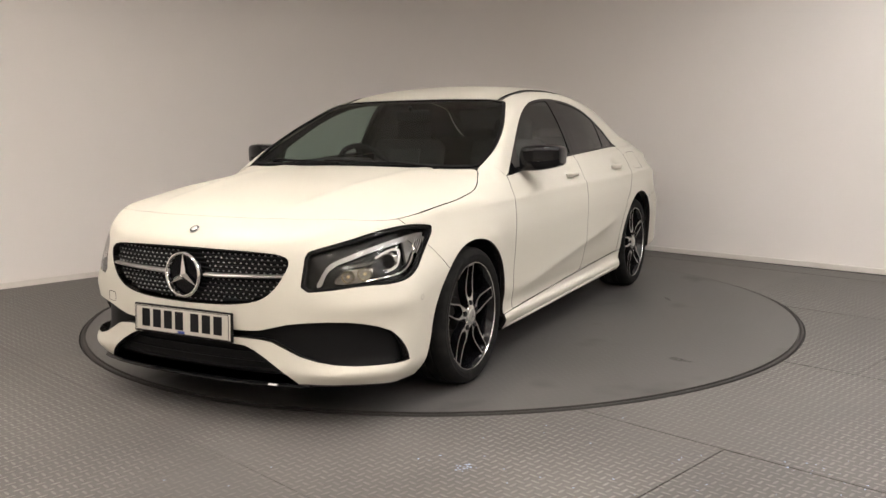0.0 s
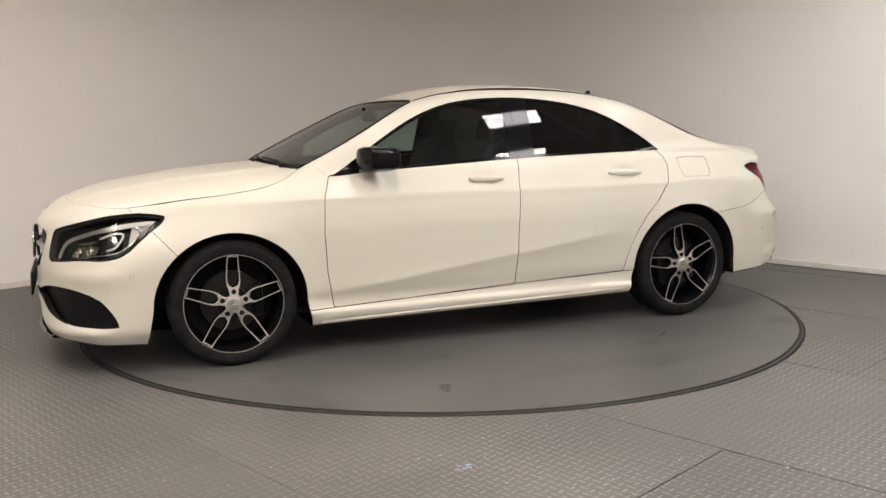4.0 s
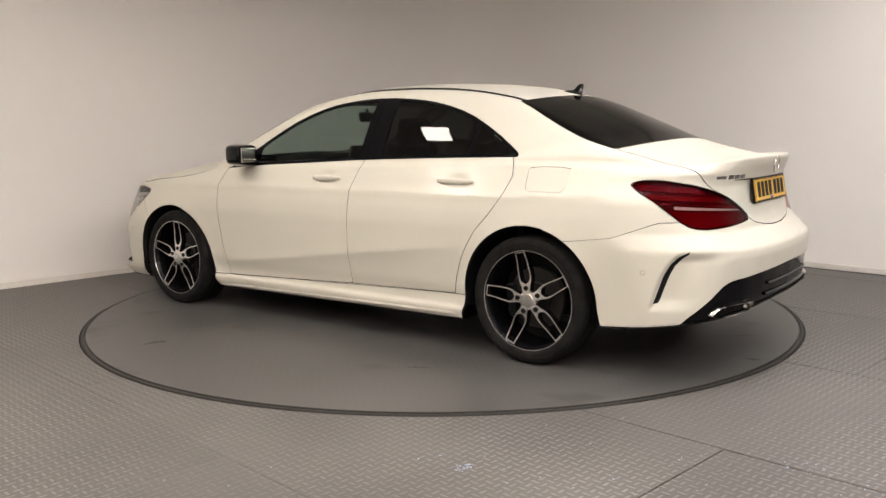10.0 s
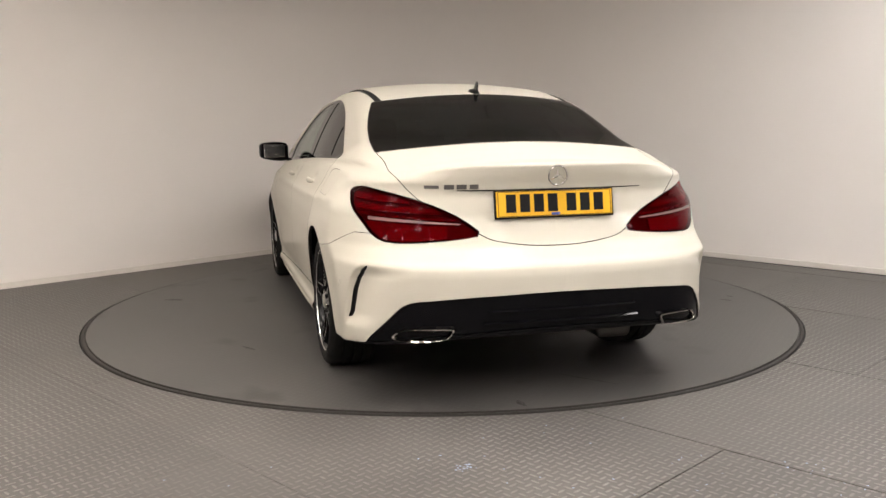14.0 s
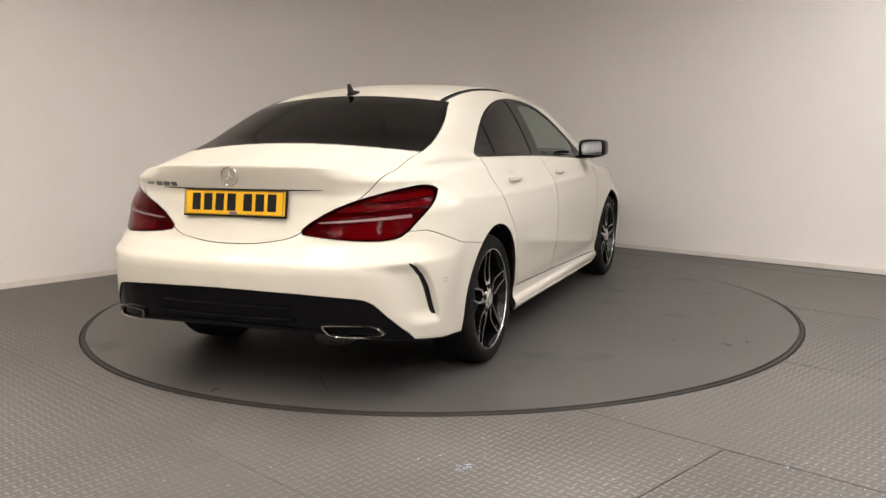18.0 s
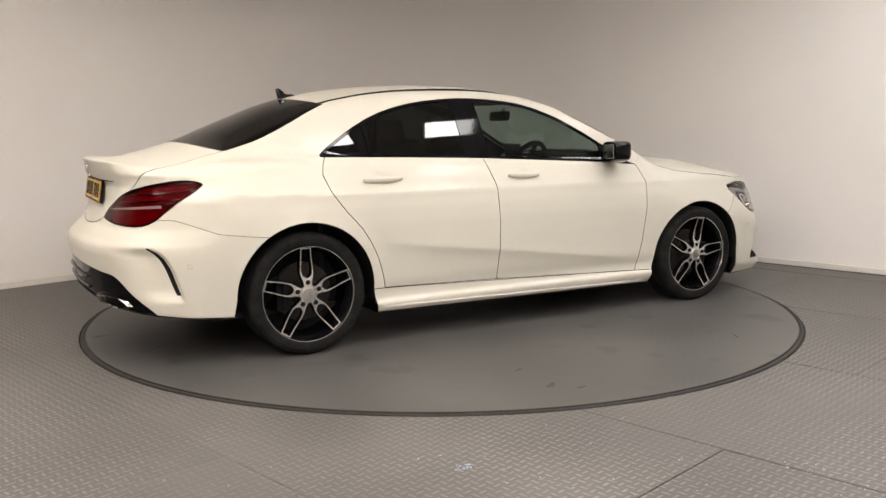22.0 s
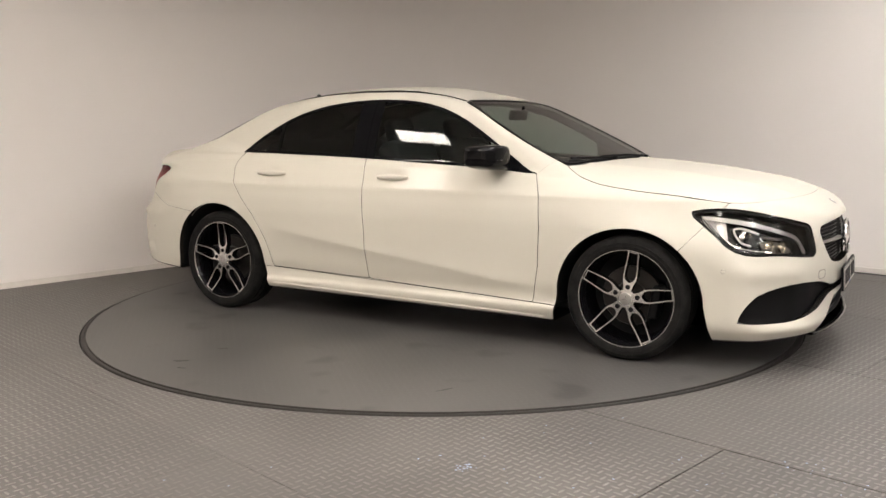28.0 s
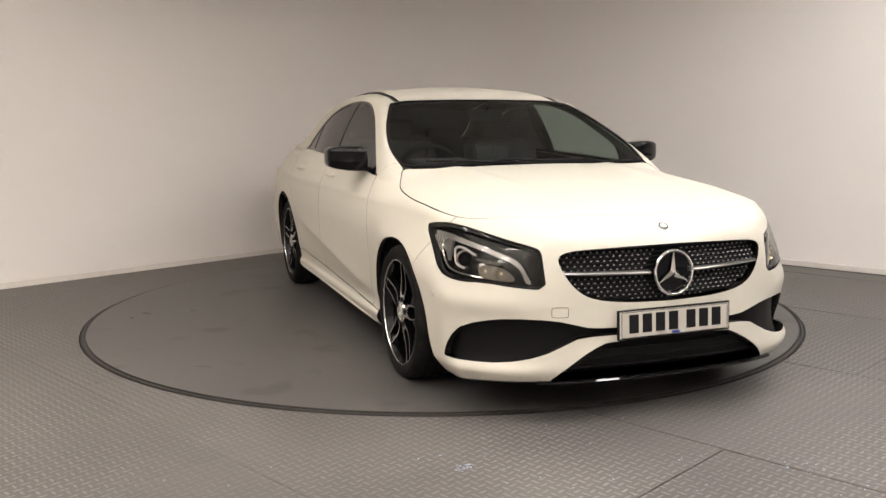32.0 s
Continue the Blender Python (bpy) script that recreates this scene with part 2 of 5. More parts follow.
def cut(skin, s):
    """Split the skin where the field s crosses nought: the part above it, and the part below it."""
    s = np.where(np.abs(s) < 1e-6, 1e-6, s)
    t, pos = skin.t, s > 0
    k = pos[t].sum(1)
    mix = t[(k == 1) | (k == 2)]
    above, below = [t[k == 3]], [t[k == 0]]
    v, n = skin.v, skin.n
    if len(mix):
        c = pos[mix].sum(1)
        lone = np.where(c == 1, np.argmax(pos[mix], 1), np.argmin(pos[mix], 1))
        row = np.arange(len(mix))
        p, q, r = mix[row, lone], mix[row, (lone + 1) % 3], mix[row, (lone + 2) % 3]
        pairs = np.concatenate([np.stack([p, q], 1), np.stack([p, r], 1)])
        key = np.sort(pairs, 1)
        uni, inv = np.unique(key, axis=0, return_inverse=True)
        inv = inv.ravel()
        a, b = uni.T
        w = (s[a] / (s[a] - s[b]))[:, None]
        nv, nn = v[a] * (1 - w) + v[b] * w, n[a] * (1 - w) + n[b] * w
        nn /= np.linalg.norm(nn, axis=1, keepdims=True) + 1e-12
        base = len(v)
        v, n = np.concatenate([v, nv]), np.concatenate([n, nn])
        pq, pr = base + inv[:len(mix)], base + inv[len(mix):]
        one = np.stack([p, pq, pr], 1)
        two = np.concatenate([np.stack([pq, q, r], 1), np.stack([pq, r, pr], 1)])
        up = c == 1
        both = np.concatenate([up, up])
        above += [one[up], two[~both]]
        below += [one[~up], two[both]]
    return Skin(v, n, np.concatenate(above)).compact(), Skin(v, n, np.concatenate(below)).compact()


def rounded(points, times=2):
    """An outline with its corners cut round."""
    p = np.array(points, float)
    for _ in range(times):
        q = np.roll(p, -1, 0)
        p = np.stack([0.75 * p + 0.25 * q, 0.25 * p + 0.75 * q], 1).reshape(-1, 2)
    return p


def outline(a, b, poly):
    """Signed distance to a closed outline in the plane of a and b, above nought inside."""
    best, inside = np.full(len(a), 1e9), np.zeros(len(a), bool)
    for (x0, y0), (x1, y1) in zip(poly, np.roll(poly, -1, 0)):
        dx, dy = x1 - x0, y1 - y0
        u = np.clip(((a - x0) * dx + (b - y0) * dy) / (dx * dx + dy * dy + 1e-12), 0, 1)
        best = np.minimum(best, np.hypot(a - x0 - u * dx, b - y0 - u * dy))
        cross = ((y0 > b) != (y1 > b))
        with np.errstate(divide="ignore", invalid="ignore"):
            xi = x0 + (b - y0) * dx / (dy if dy else 1e-12)
        inside ^= cross & (a < xi)
    return np.where(inside, best, -best)
# ---- the car's outer form: a closed field, negative inside ----
def curve(pairs, soft=0.03):
    """A smooth function through the given places."""
    xs, ys = np.array(pairs, float).T
    span = xs[-1] - xs[0]
    grid = np.linspace(xs[0] - 0.2 * span - 0.2, xs[-1] + 0.2 * span + 0.2, 3000)
    lo, hi = (ys[1] - ys[0]) / (xs[1] - xs[0]), (ys[-1] - ys[-2]) / (xs[-1] - xs[-2])
    v = np.interp(grid, xs, ys)
    v = np.where(grid < xs[0], ys[0] + lo * (grid - xs[0]), np.where(grid > xs[-1], ys[-1] + hi * (grid - xs[-1]), v))
    step = grid[1] - grid[0]
    n = max(1, int(3 * soft / step))
    k = np.exp(-0.5 * (np.arange(-n, n + 1) * step / soft) ** 2)
    w = np.convolve(np.pad(v, n, mode="reflect", reflect_type="odd"), k / k.sum(), mode="valid")
    return lambda x: np.interp(x, grid, w)


def smax(a, b, k):
    h = np.clip(0.5 + 0.5 * (a - b) / k, 0, 1)
    return b * (1 - h) + a * h + k * h * (1 - h)


def smin(a, b, k):
    return -smax(-a, -b, k)


def step01(x, a, b):
    u = np.clip((x - a) / (b - a), 0, 1)
    return u * u * (3 - 2 * u)


AXLE_F, AXLE_R, HUB_Z, TYRE_R = 1.3495, -1.3495, 0.316, 0.316
deck_top = curve([(-2.6, 0.93), (-2.30, 1.004), (-2.24, 1.020), (-2.13, 1.013), (-2.0, 1.022), (-1.8, 1.04), (-1.5, 1.04), (-1.0, 0.985), (0.0, 0.965), (0.75, 0.965),
                  (0.95, 0.968), (1.17, 0.954), (1.55, 0.915), (1.9, 0.856), (2.05, 0.814), (2.15, 0.772), (2.23, 0.72), (2.30, 0.64)], 0.03)
cabin_top = curve([(-2.6, 0.80), (-1.93, 1.035), (-1.86, 1.066), (-1.592, 1.179), (-1.296, 1.297), (-1.15, 1.34), (-0.95, 1.378), (-0.753, 1.400), (-0.431, 1.416), (-0.2, 1.412),
                   (-0.05, 1.402), (0.137, 1.368), (0.315, 1.306), (0.636, 1.150), (0.95, 0.990), (1.3, 0.80)], 0.04)
half_width = curve([(0.0, 0.70), (0.15, 0.795), (0.19, 0.835), (0.24, 0.842), (0.30, 0.846), (0.42, 0.858), (0.55, 0.874), (0.66, 0.884), (0.74, 0.880), (0.82, 0.862),
                    (0.90, 0.824), (0.95, 0.795), (1.0, 0.765), (1.1, 0.66)], 0.02)
cabin_width = curve([(0.8, 0.84), (0.90, 0.800), (0.96, 0.777), (1.0, 0.762), (1.1, 0.720), (1.2, 0.670), (1.28, 0.622), (1.33, 0.584), (1.40, 0.51), (1.5, 0.30)], 0.025)
cabin_taper = curve([(-2.4, -0.20), (-1.9, -0.105), (-1.5, -0.06), (-1.2, -0.034), (-0.7, 0.0), (0.5, 0.0), (0.9, 0.012), (1.3, 0.03)], 0.1)
nose_x = curve([(0.0, 2.15), (0.16, 2.235), (0.22, 2.262), (0.30, 2.250), (0.42, 2.246), (0.52, 2.245), (0.60, 2.243), (0.68, 2.234), (0.74, 2.215), (0.80, 2.16), (1.0, 1.95)], 0.02)
nose_back = curve([(0.0, 0.0), (0.15, 0.004), (0.25, 0.012), (0.40, 0.034), (0.50, 0.068), (0.60, 0.125), (0.70, 0.215), (0.77, 0.300), (0.82, 0.40), (0.86, 0.53), (0.89, 0.80)], 0.025)
tail_x = curve([(0.0, -2.10), (0.20, -2.28), (0.28, -2.33), (0.38, -2.352), (0.50, -2.362), (0.57, -2.366), (0.605, -2.360), (0.625, -2.332), (0.68, -2.276), (0.73, -2.256), (0.80, -2.232), (0.88, -2.222), (0.93, -2.236), (0.97, -2.258), (1.0, -2.270), (1.03, -2.272), (1.2, -2.27)], 0.008)
tail_back = curve([(0.0, 0.0), (0.2, 0.006), (0.35, 0.022), (0.50, 0.055), (0.60, 0.10), (0.68, 0.16), (0.74, 0.235), (0.79, 0.335), (0.83, 0.47), (0.87, 0.70), (0.89, 1.0)], 0.025)
slot_x = curve([(0.30, -1.960), (0.37, -1.982), (0.50, -2.022), (0.55, -2.046), (0.585, -2.078), (0.62, -2.13)], 0.01)
belt_low = curve([(-2.5, 0.40), (-2.36, 0.345), (-2.30, 0.315), (-2.2, 0.285), (-2.1, 0.270), (-1.96, 0.252), (-1.85, 0.240), (-1.0, 0.172), (1.0, 0.150), (1.55, 0.120), (1.75, 0.128), (2.0, 0.148), (2.3, 0.168)], 0.05)


def body_field(x, y, z):
    y = np.abs(y)
    # the flanks, with the shoulder line, the falling lower line and the arch flares
    w = half_width(z)
    c1 = 0.814 + 0.030 * step01(-x, 0.9, 1.9) - 0.022 * step01(x, 0.5, 1.6)
    w = w + 0.010 * np.exp(-np.abs(z - c1) / 0.032) * step01(-np.abs(x + 0.15), -2.05, -1.5)
    c2 = z - (0.436 - 0.128 * x)
    c2 = np.sqrt(c2 * c2 + 0.00006) * np.where(c2 > 0, 1 / 0.11, 1 / 0.055) - 0.0077 * np.where(c2 > 0, 1 / 0.11, 1 / 0.055)
    w = w + 0.017 * np.exp(-np.maximum(c2, 0)) * step01(-np.abs(x), -1.0, -0.55)
    for ax, r in ((AXLE_F, 0.345), (AXLE_R, 0.36)):
        d = np.hypot(x - ax, (z - HUB_Z))
        w = w + 0.010 * np.exp(-((d - r) / 0.07) ** 2) * step01(z, 0.1, 0.3)
    w = w - 0.022 * step01(-x, 1.1, 1.9) * step01(z, 0.80, 0.95)
    # the side skirt stands proud of the doors
    w = w + (0.022 * (1 - step01(z, 0.222, 0.250)) - 0.010 * np.exp(-((z - 0.285) / 0.045) ** 2)) * step01(-np.abs(x), -1.06, -0.94)
    for hx, hz in ((-0.023, 0.893), (-0.918, 0.900)):
        w = w - 0.011 * np.exp(-((x - hx) / 0.062) ** 2 - ((z - hz) / 0.024) ** 2)
    side = y - w
    yf = y * (0.945 + 0.105 * step01(z, 0.48, 0.80))
    yr = y * (0.945 + 0.090 * step01(z, 0.80, 0.93) + 0.15 * step01(z, 0.93, 1.0))
    front = (x + nose_back(yf) - nose_x(z)) / np.sqrt(1 + ((nose_back(yf + 0.01) - nose_back(yf - 0.01)) / 0.02) ** 2)
    front = front - 0.011 * np.exp(-((z - 0.470) / 0.045) ** 2) * step01(y, 0.48, 0.74) - 0.022 * np.exp(-((z - 0.205) / 0.035) ** 2) * step01(y, 0.45, 0.70)
    rear = (tail_x(z) + tail_back(yr) - x) / np.sqrt(1 + ((tail_back(yr + 0.01) - tail_back(yr - 0.01)) / 0.02) ** 2)
    fore = step01(x, 0.6, 1.2)
    aft = step01(-x, 1.5, 2.0)
    drop = fore * (0.035 * (y / 0.7) ** 2 + 0.055 * (y / 0.85) ** 6) + aft * (0.030 * (y / 0.6) ** 2 + 0.03 * (y / 0.75) ** 6)
    # two soft ridges along the bonnet
    ridge = fore * 0.011 * np.exp(-((y - (0.34 + 0.10 * (2.1 - x))) / 0.05) ** 2) * step01(-x, -2.15, -1.9)
    top = z - (deck_top(x) - drop + ridge)
    low = smax(side, top, 0.035 + 0.05 * fore + 0.03 * aft)
    low = smax(low, front, 0.03)
    low = smax(low, rear, 0.012)
    low = smax(low, belt_low(x) - z, 0.012)
    # the flange before the rear bumper slot: the skin steps inwards behind it
    behind = slot_x(z) - x
    low = low + 0.026 * step01(behind, -0.009, 0.009) * (1 - step01(behind, 0.05, 0.22)) * step01(z, 0.33, 0.40) * (1 - step01(z, 0.56, 0.615)) * step01(y, 0.5, 0.65)
    # the cabin
    xe = x + np.where(x > 0, 0.03, -0.24) * y * y * step01(np.abs(x), 0.1, 0.9)
    xe = xe + 12.0 * np.maximum(y - 0.72, 0) ** 2 * step01(x, 0.1, 0.5)
    roof = z - (cabin_top(xe) - 0.032 * (y / 0.5) ** 2 * (1 - 0.78 * step01(x, 0.0, 0.42)))
    roof = roof / np.sqrt(1 + ((cabin_top(xe + 0.01) - cabin_top(xe - 0.01)) / 0.02) ** 2)
    flank = (y - cabin_width(z) - cabin_taper(x)) * 0.88
    cab = smax(roof, flank, 0.05 - 0.018 * step01(x, 0.0, 0.4))
    cab = smax(cab, np.maximum(0.90 - z, -1.97 - x), 0.02)
    return smin(low, cab, 0.012 + 0.07 * step01(-x, 0.9, 1.7))

# ---- the booth: floor plates, turntable, two walls with a rounded corner, ceiling ----
R_TABLE, FLOOR_Z = 2.184, -0.008
HALF = math.sqrt(0.5)


def uv_to_xy(u, v):
    """The walls stand at 45 degrees to the view: u runs along the far right wall, v along the far left one."""
    return ((u + v) * HALF, (v - u) * HALF)


def booth():
    # the corner lies at (0.15, 4.19); the walls run back from it at 45 degrees
    corner, radius = (0.148, 4.194), 1.1
    left_end, right_end = (-8.84, -4.89), (9.16, -4.57)
    path = [left_end]
    ca = (corner[0], corner[1] - radius * math.sqrt(2))
    for i in range(25):
        a = radians(135 - 90 * i / 24)
        path.append((ca[0] + radius * math.cos(a), ca[1] + radius * math.sin(a)))
    path.append(right_end)
    path += [(4.2, -9.6), (-4.2, -9.6)]

    def sheet(name, z0, z1, off0, off1, mat, pts, closed, kind):
        """A band of given thickness along the path, with its inner face at off0."""
        n = len(pts)
        verts, faces = [], []
        cen = Vector((0.1, -2.5))
        for i, p in enumerate(pts):
            a = Vector(pts[i - 1]) if (i or closed) else None
            b = Vector(pts[(i + 1) % n]) if (i + 1 < n or closed) else None
            p = Vector(p)
            nrm = Vector((0, 0))
            for e in ((p - a).normalized() if a is not None else None, (b - p).normalized() if b is not None else None):
                if e is not None:
                    nrm += Vector((-e.y, e.x))
            nrm.normalize()
            if nrm.dot(cen - p) < 0:
                nrm = -nrm
            for off, z in ((off0, z0), (off0, z1), (off1, z1), (off1, z0)):
                verts.append((p.x + nrm.x * off, p.y + nrm.y * off, z))
        for i in range(n if closed else n - 1):
            j = (i + 1) % n
            for k in range(4):
                faces.append((4 * i + k, 4 * i + (k + 1) % 4, 4 * j + (k + 1) % 4, 4 * j + k))
        ob = mesh_object(name, verts, faces, mat)
        bm = bmesh.new()
        bm.from_mesh(ob.data)
        bmesh.ops.recalc_face_normals(bm, faces=bm.faces)
        bm.to_mesh(ob.data)
        bm.free()
        ob.data.shade_smooth()
        ob.data.set_sharp_from_angle(angle=radians(30))
        return tagged(ob, kind[0], kind[1], kind="structure")

    k = 14
    sheet("wall_west", FLOOR_Z, CEILING_Z, 0.0, -0.15, MAT["wall"], path[:k], False, ("smooth beige-white painted booth wall with a rounded corner", "wall"))
    sheet("wall_east", FLOOR_Z, CEILING_Z, 0.0, -0.15, MAT["wall"], path[k - 1:27], False, ("smooth beige-white painted booth wall beside the turntable", "wall"))
    # out of view: added so that the booth is closed and bounces light
    sheet("wall_back", FLOOR_Z, CEILING_Z, 0.0, -0.15, MAT["wall"], path[26:] + path[:1], False, ("unseen plain painted wall added to close the booth", "wall"))
    sheet("baseboard_west", FLOOR_Z, 0.035, 0.022, 0.002, MAT["skirting"], path[:k], False, ("low white painted skirting strip along the wall", "skirting"))
    sheet("baseboard_east", FLOOR_Z, 0.035, 0.022, 0.002, MAT["skirting"], path[k - 1:27], False, ("low white painted skirting strip along the wall", "skirting"))
    out = [(p[0] * 1.06, p[1] * 1.06 - 0.1) for p in path]
    n = len(out)
    verts = [(x, y, CEILING_Z) for x, y in out] + [(x, y, CEILING_Z + 0.1) for x, y in out]
    faces = [list(range(n))[::-1], list(range(n, 2 * n))] + [(i, (i + 1) % n, n + (i + 1) % n, n + i) for i in range(n)]
    tagged(mesh_object("ceiling", verts, faces, MAT["ceiling"]), "plain white ceiling with square light panels", "ceiling", kind="structure")
    verts = [(x, y, FLOOR_Z - 0.008) for x, y in out] + [(x, y, FLOOR_Z - 0.10) for x, y in out]
    tagged(mesh_object("floor", verts, faces, MAT["gap"]), "dark sub-floor under grey steel chequer plates", "floor", kind="structure")


booth()


def light_panel(shine):
    root = tagged(new("ceiling_light"), "square white ceiling light panel in a thin frame", "ceiling light", "ceiling light panels")
    w = 0.255
    bm = bmesh.new()
    for a in range(4):
        box(bm, (2 * w + 0.03, 0.03, 0.02), pose(0, 0, 0, 0, 0, 90 * a) @ pose(0, w, 0), 0.004)
    part("frame", bm, MAT["skirting"], root)
    bm = box(bmesh.new(), (2 * w - 0.03, 2 * w - 0.03, 0.010), pose(0, 0, 0.004))
    part("diffuser", bm, shine, root)
    return root


# rows along both sides of the booth, before and behind the camera; the outer rows are unseen, added as fill light
ROWS = ([(2.15, v) for v in (1.8, 0.4, -1.0, -2.4)] + [(u, -2.5) for u in (0.76, -0.64)] + [(3.55, v) for v in (0.4, -1.0, -2.4, -3.9)] + [(u, -3.9) for u in (2.15, 0.76, -0.64)]
        + [(5.0, v) for v in (0.4, -1.0, -2.4, -3.9, -5.3)] + [(u, -5.3) for u in (3.55, 2.15, 0.76)] + [(6.4, v) for v in (0.4, -1.0, -2.4, -3.9)] + [(u, -6.7) for u in (3.55, 2.15, 0.76)])
# the tubes on the right-hand side are a little cooler
models = {}
for u, v in ROWS:
    px, py = uv_to_xy(u, v)
    at = pose(px, py, CEILING_Z - 0.012, 0, 0, 45)
    tone = "panel_cool" if v > -1.5 else "panel"
    if tone not in models:
        models[tone] = light_panel(MAT[tone])
        models[tone].matrix_basis = at
    else:
        copy_thing(models[tone], at)


def floor_plates():
    """Sheets of 2.5 by 1.25 m with open joints, cut round the turntable."""
    base = bpy.data.objects["floor"]
    for row in range(-9, 5):
        v0 = 0.175 + 1.295 * row
        v1 = v0 + 1.295
        shift = 0.061 if row % 2 == 0 else 1.285
        for col in range(-6, 7):
            u0 = shift + 2.5 * col
            u1 = u0 + 2.5
            cx, cy = uv_to_xy((u0 + u1) / 2, (v0 + v1) / 2)
            gap_u = 0.0045 if cx > 0 and cy < -2.0 else 0.0010
            gap_v = 0.0050 if cx > 0.4 else 0.0014
            near = min(math.hypot(*uv_to_xy(u, v)) for u in np.linspace(u0, u1, 20) for v in np.linspace(v0, v1, 12))
            far = max(math.hypot(*uv_to_xy(u, v)) for u in (u0, u1) for v in (v0, v1))
            if far < R_TABLE + 0.034:
                continue
            nu, nv = (100, 50) if near < R_TABLE + 0.06 else (1, 1)
            us, vs = np.linspace(u0 + gap_u, u1 - gap_u, nu + 1), np.linspace(v0 + gap_v, v1 - gap_v, nv + 1)
            uu, vv = np.meshgrid(us, vs, indexing="ij")
            x, y = (uu + vv) * HALF, (vv - uu) * HALF
            pts = np.stack([x.ravel(), y.ravel(), np.full(x.size, FLOOR_Z)], 1)
            idx = np.arange(x.size).reshape(x.shape)
            a, b, c, d = idx[:-1, :-1].ravel(), idx[1:, :-1].ravel(), idx[1:, 1:].ravel(), idx[:-1, 1:].ravel()
            tri = np.concatenate([np.stack([a, b, c], 1), np.stack([a, c, d], 1)])
            sk = Skin(pts, np.tile([0.0, 0, 1], (len(pts), 1)), tri)
            if near < R_TABLE + 0.06:
                sk, _ = cut(sk, np.hypot(sk.v[:, 0], sk.v[:, 1]) - (R_TABLE + 0.034))
            # trimmed along the walls
            for a_x, a_y, lim in ((HALF, -HALF, 2.84), (-HALF, -HALF, 3.05), (0.0, 1.0, 9.58), (HALF, HALF, 9.70), (-HALF, HALF, 9.68)):
                if len(sk.t):
                    sk, _ = cut(sk, a_x * sk.v[:, 0] + a_y * sk.v[:, 1] + lim)
            if len(sk.t):
                mesh_skin("plate", sk, MAT["floor"], base, depth=0.006)


def mesh_skin(name, sk, mat, parent, label="", depth=0.012, mirror=0, skip_mid=True, rim_mat=None):
    """Link a skin as a mesh with its edges turned inwards. mirror: 0 as it is, 1 the other side alone, 2 both sides."""
    v, n, t = sk.v, sk.n, sk.t
    flat = len(t)
    e = np.concatenate([t[:, [0, 1]], t[:, [1, 2]], t[:, [2, 0]]])
    key = np.sort(e, 1)
    _, first_at, inv, cnt = np.unique(key, axis=0, return_index=True, return_inverse=True, return_counts=True)
    edge = e[first_at[cnt == 1]]
    if mirror == 2 and skip_mid and len(edge):
        edge = edge[~((np.abs(v[edge[:, 0], 1]) < 1e-4) & (np.abs(v[edge[:, 1], 1]) < 1e-4))]
    if depth and len(edge):
        a, b = edge.T
        d = v[b] - v[a]
        side = np.cross(d, n[a])
        side /= np.linalg.norm(side, axis=1, keepdims=True) + 1e-12
        base = len(v)
        m = len(edge)
        va, vb = v[a], v[b]
        rim = np.concatenate([va, vb, vb - depth * n[b], va - depth * n[a]])
        rn = np.concatenate([side] * 4)
        q = np.arange(m)
        tri = np.concatenate([np.stack([base + q + m, base + q, base + q + 3 * m], 1), np.stack([base + q + m, base + q + 3 * m, base + q + 2 * m], 1)])
        v, n, t = np.concatenate([v, rim]), np.concatenate([n, rn]), np.concatenate([t, tri])
    if mirror:
        flip = np.array([1.0, -1, 1])
        v2, n2, t2 = v * flip, n * flip, t[:, ::-1]
        if mirror == 1:
            v, n, t = v2, n2, t2
        else:
            t = np.concatenate([t, t2 + len(v)])
            v, n = np.concatenate([v, v2]), np.concatenate([n, n2])
    ob = mesh_object(name, v, t, mat if rim_mat is None else [mat, rim_mat], parent, label, normals=n)
    if rim_mat is not None:
        half = len(t) if mirror < 2 else len(t) // 2
        which = np.arange(len(t)) % half
        ob.data.polygons.foreach_set("material_index", (which >= flat).astype(np.int32))
    return ob


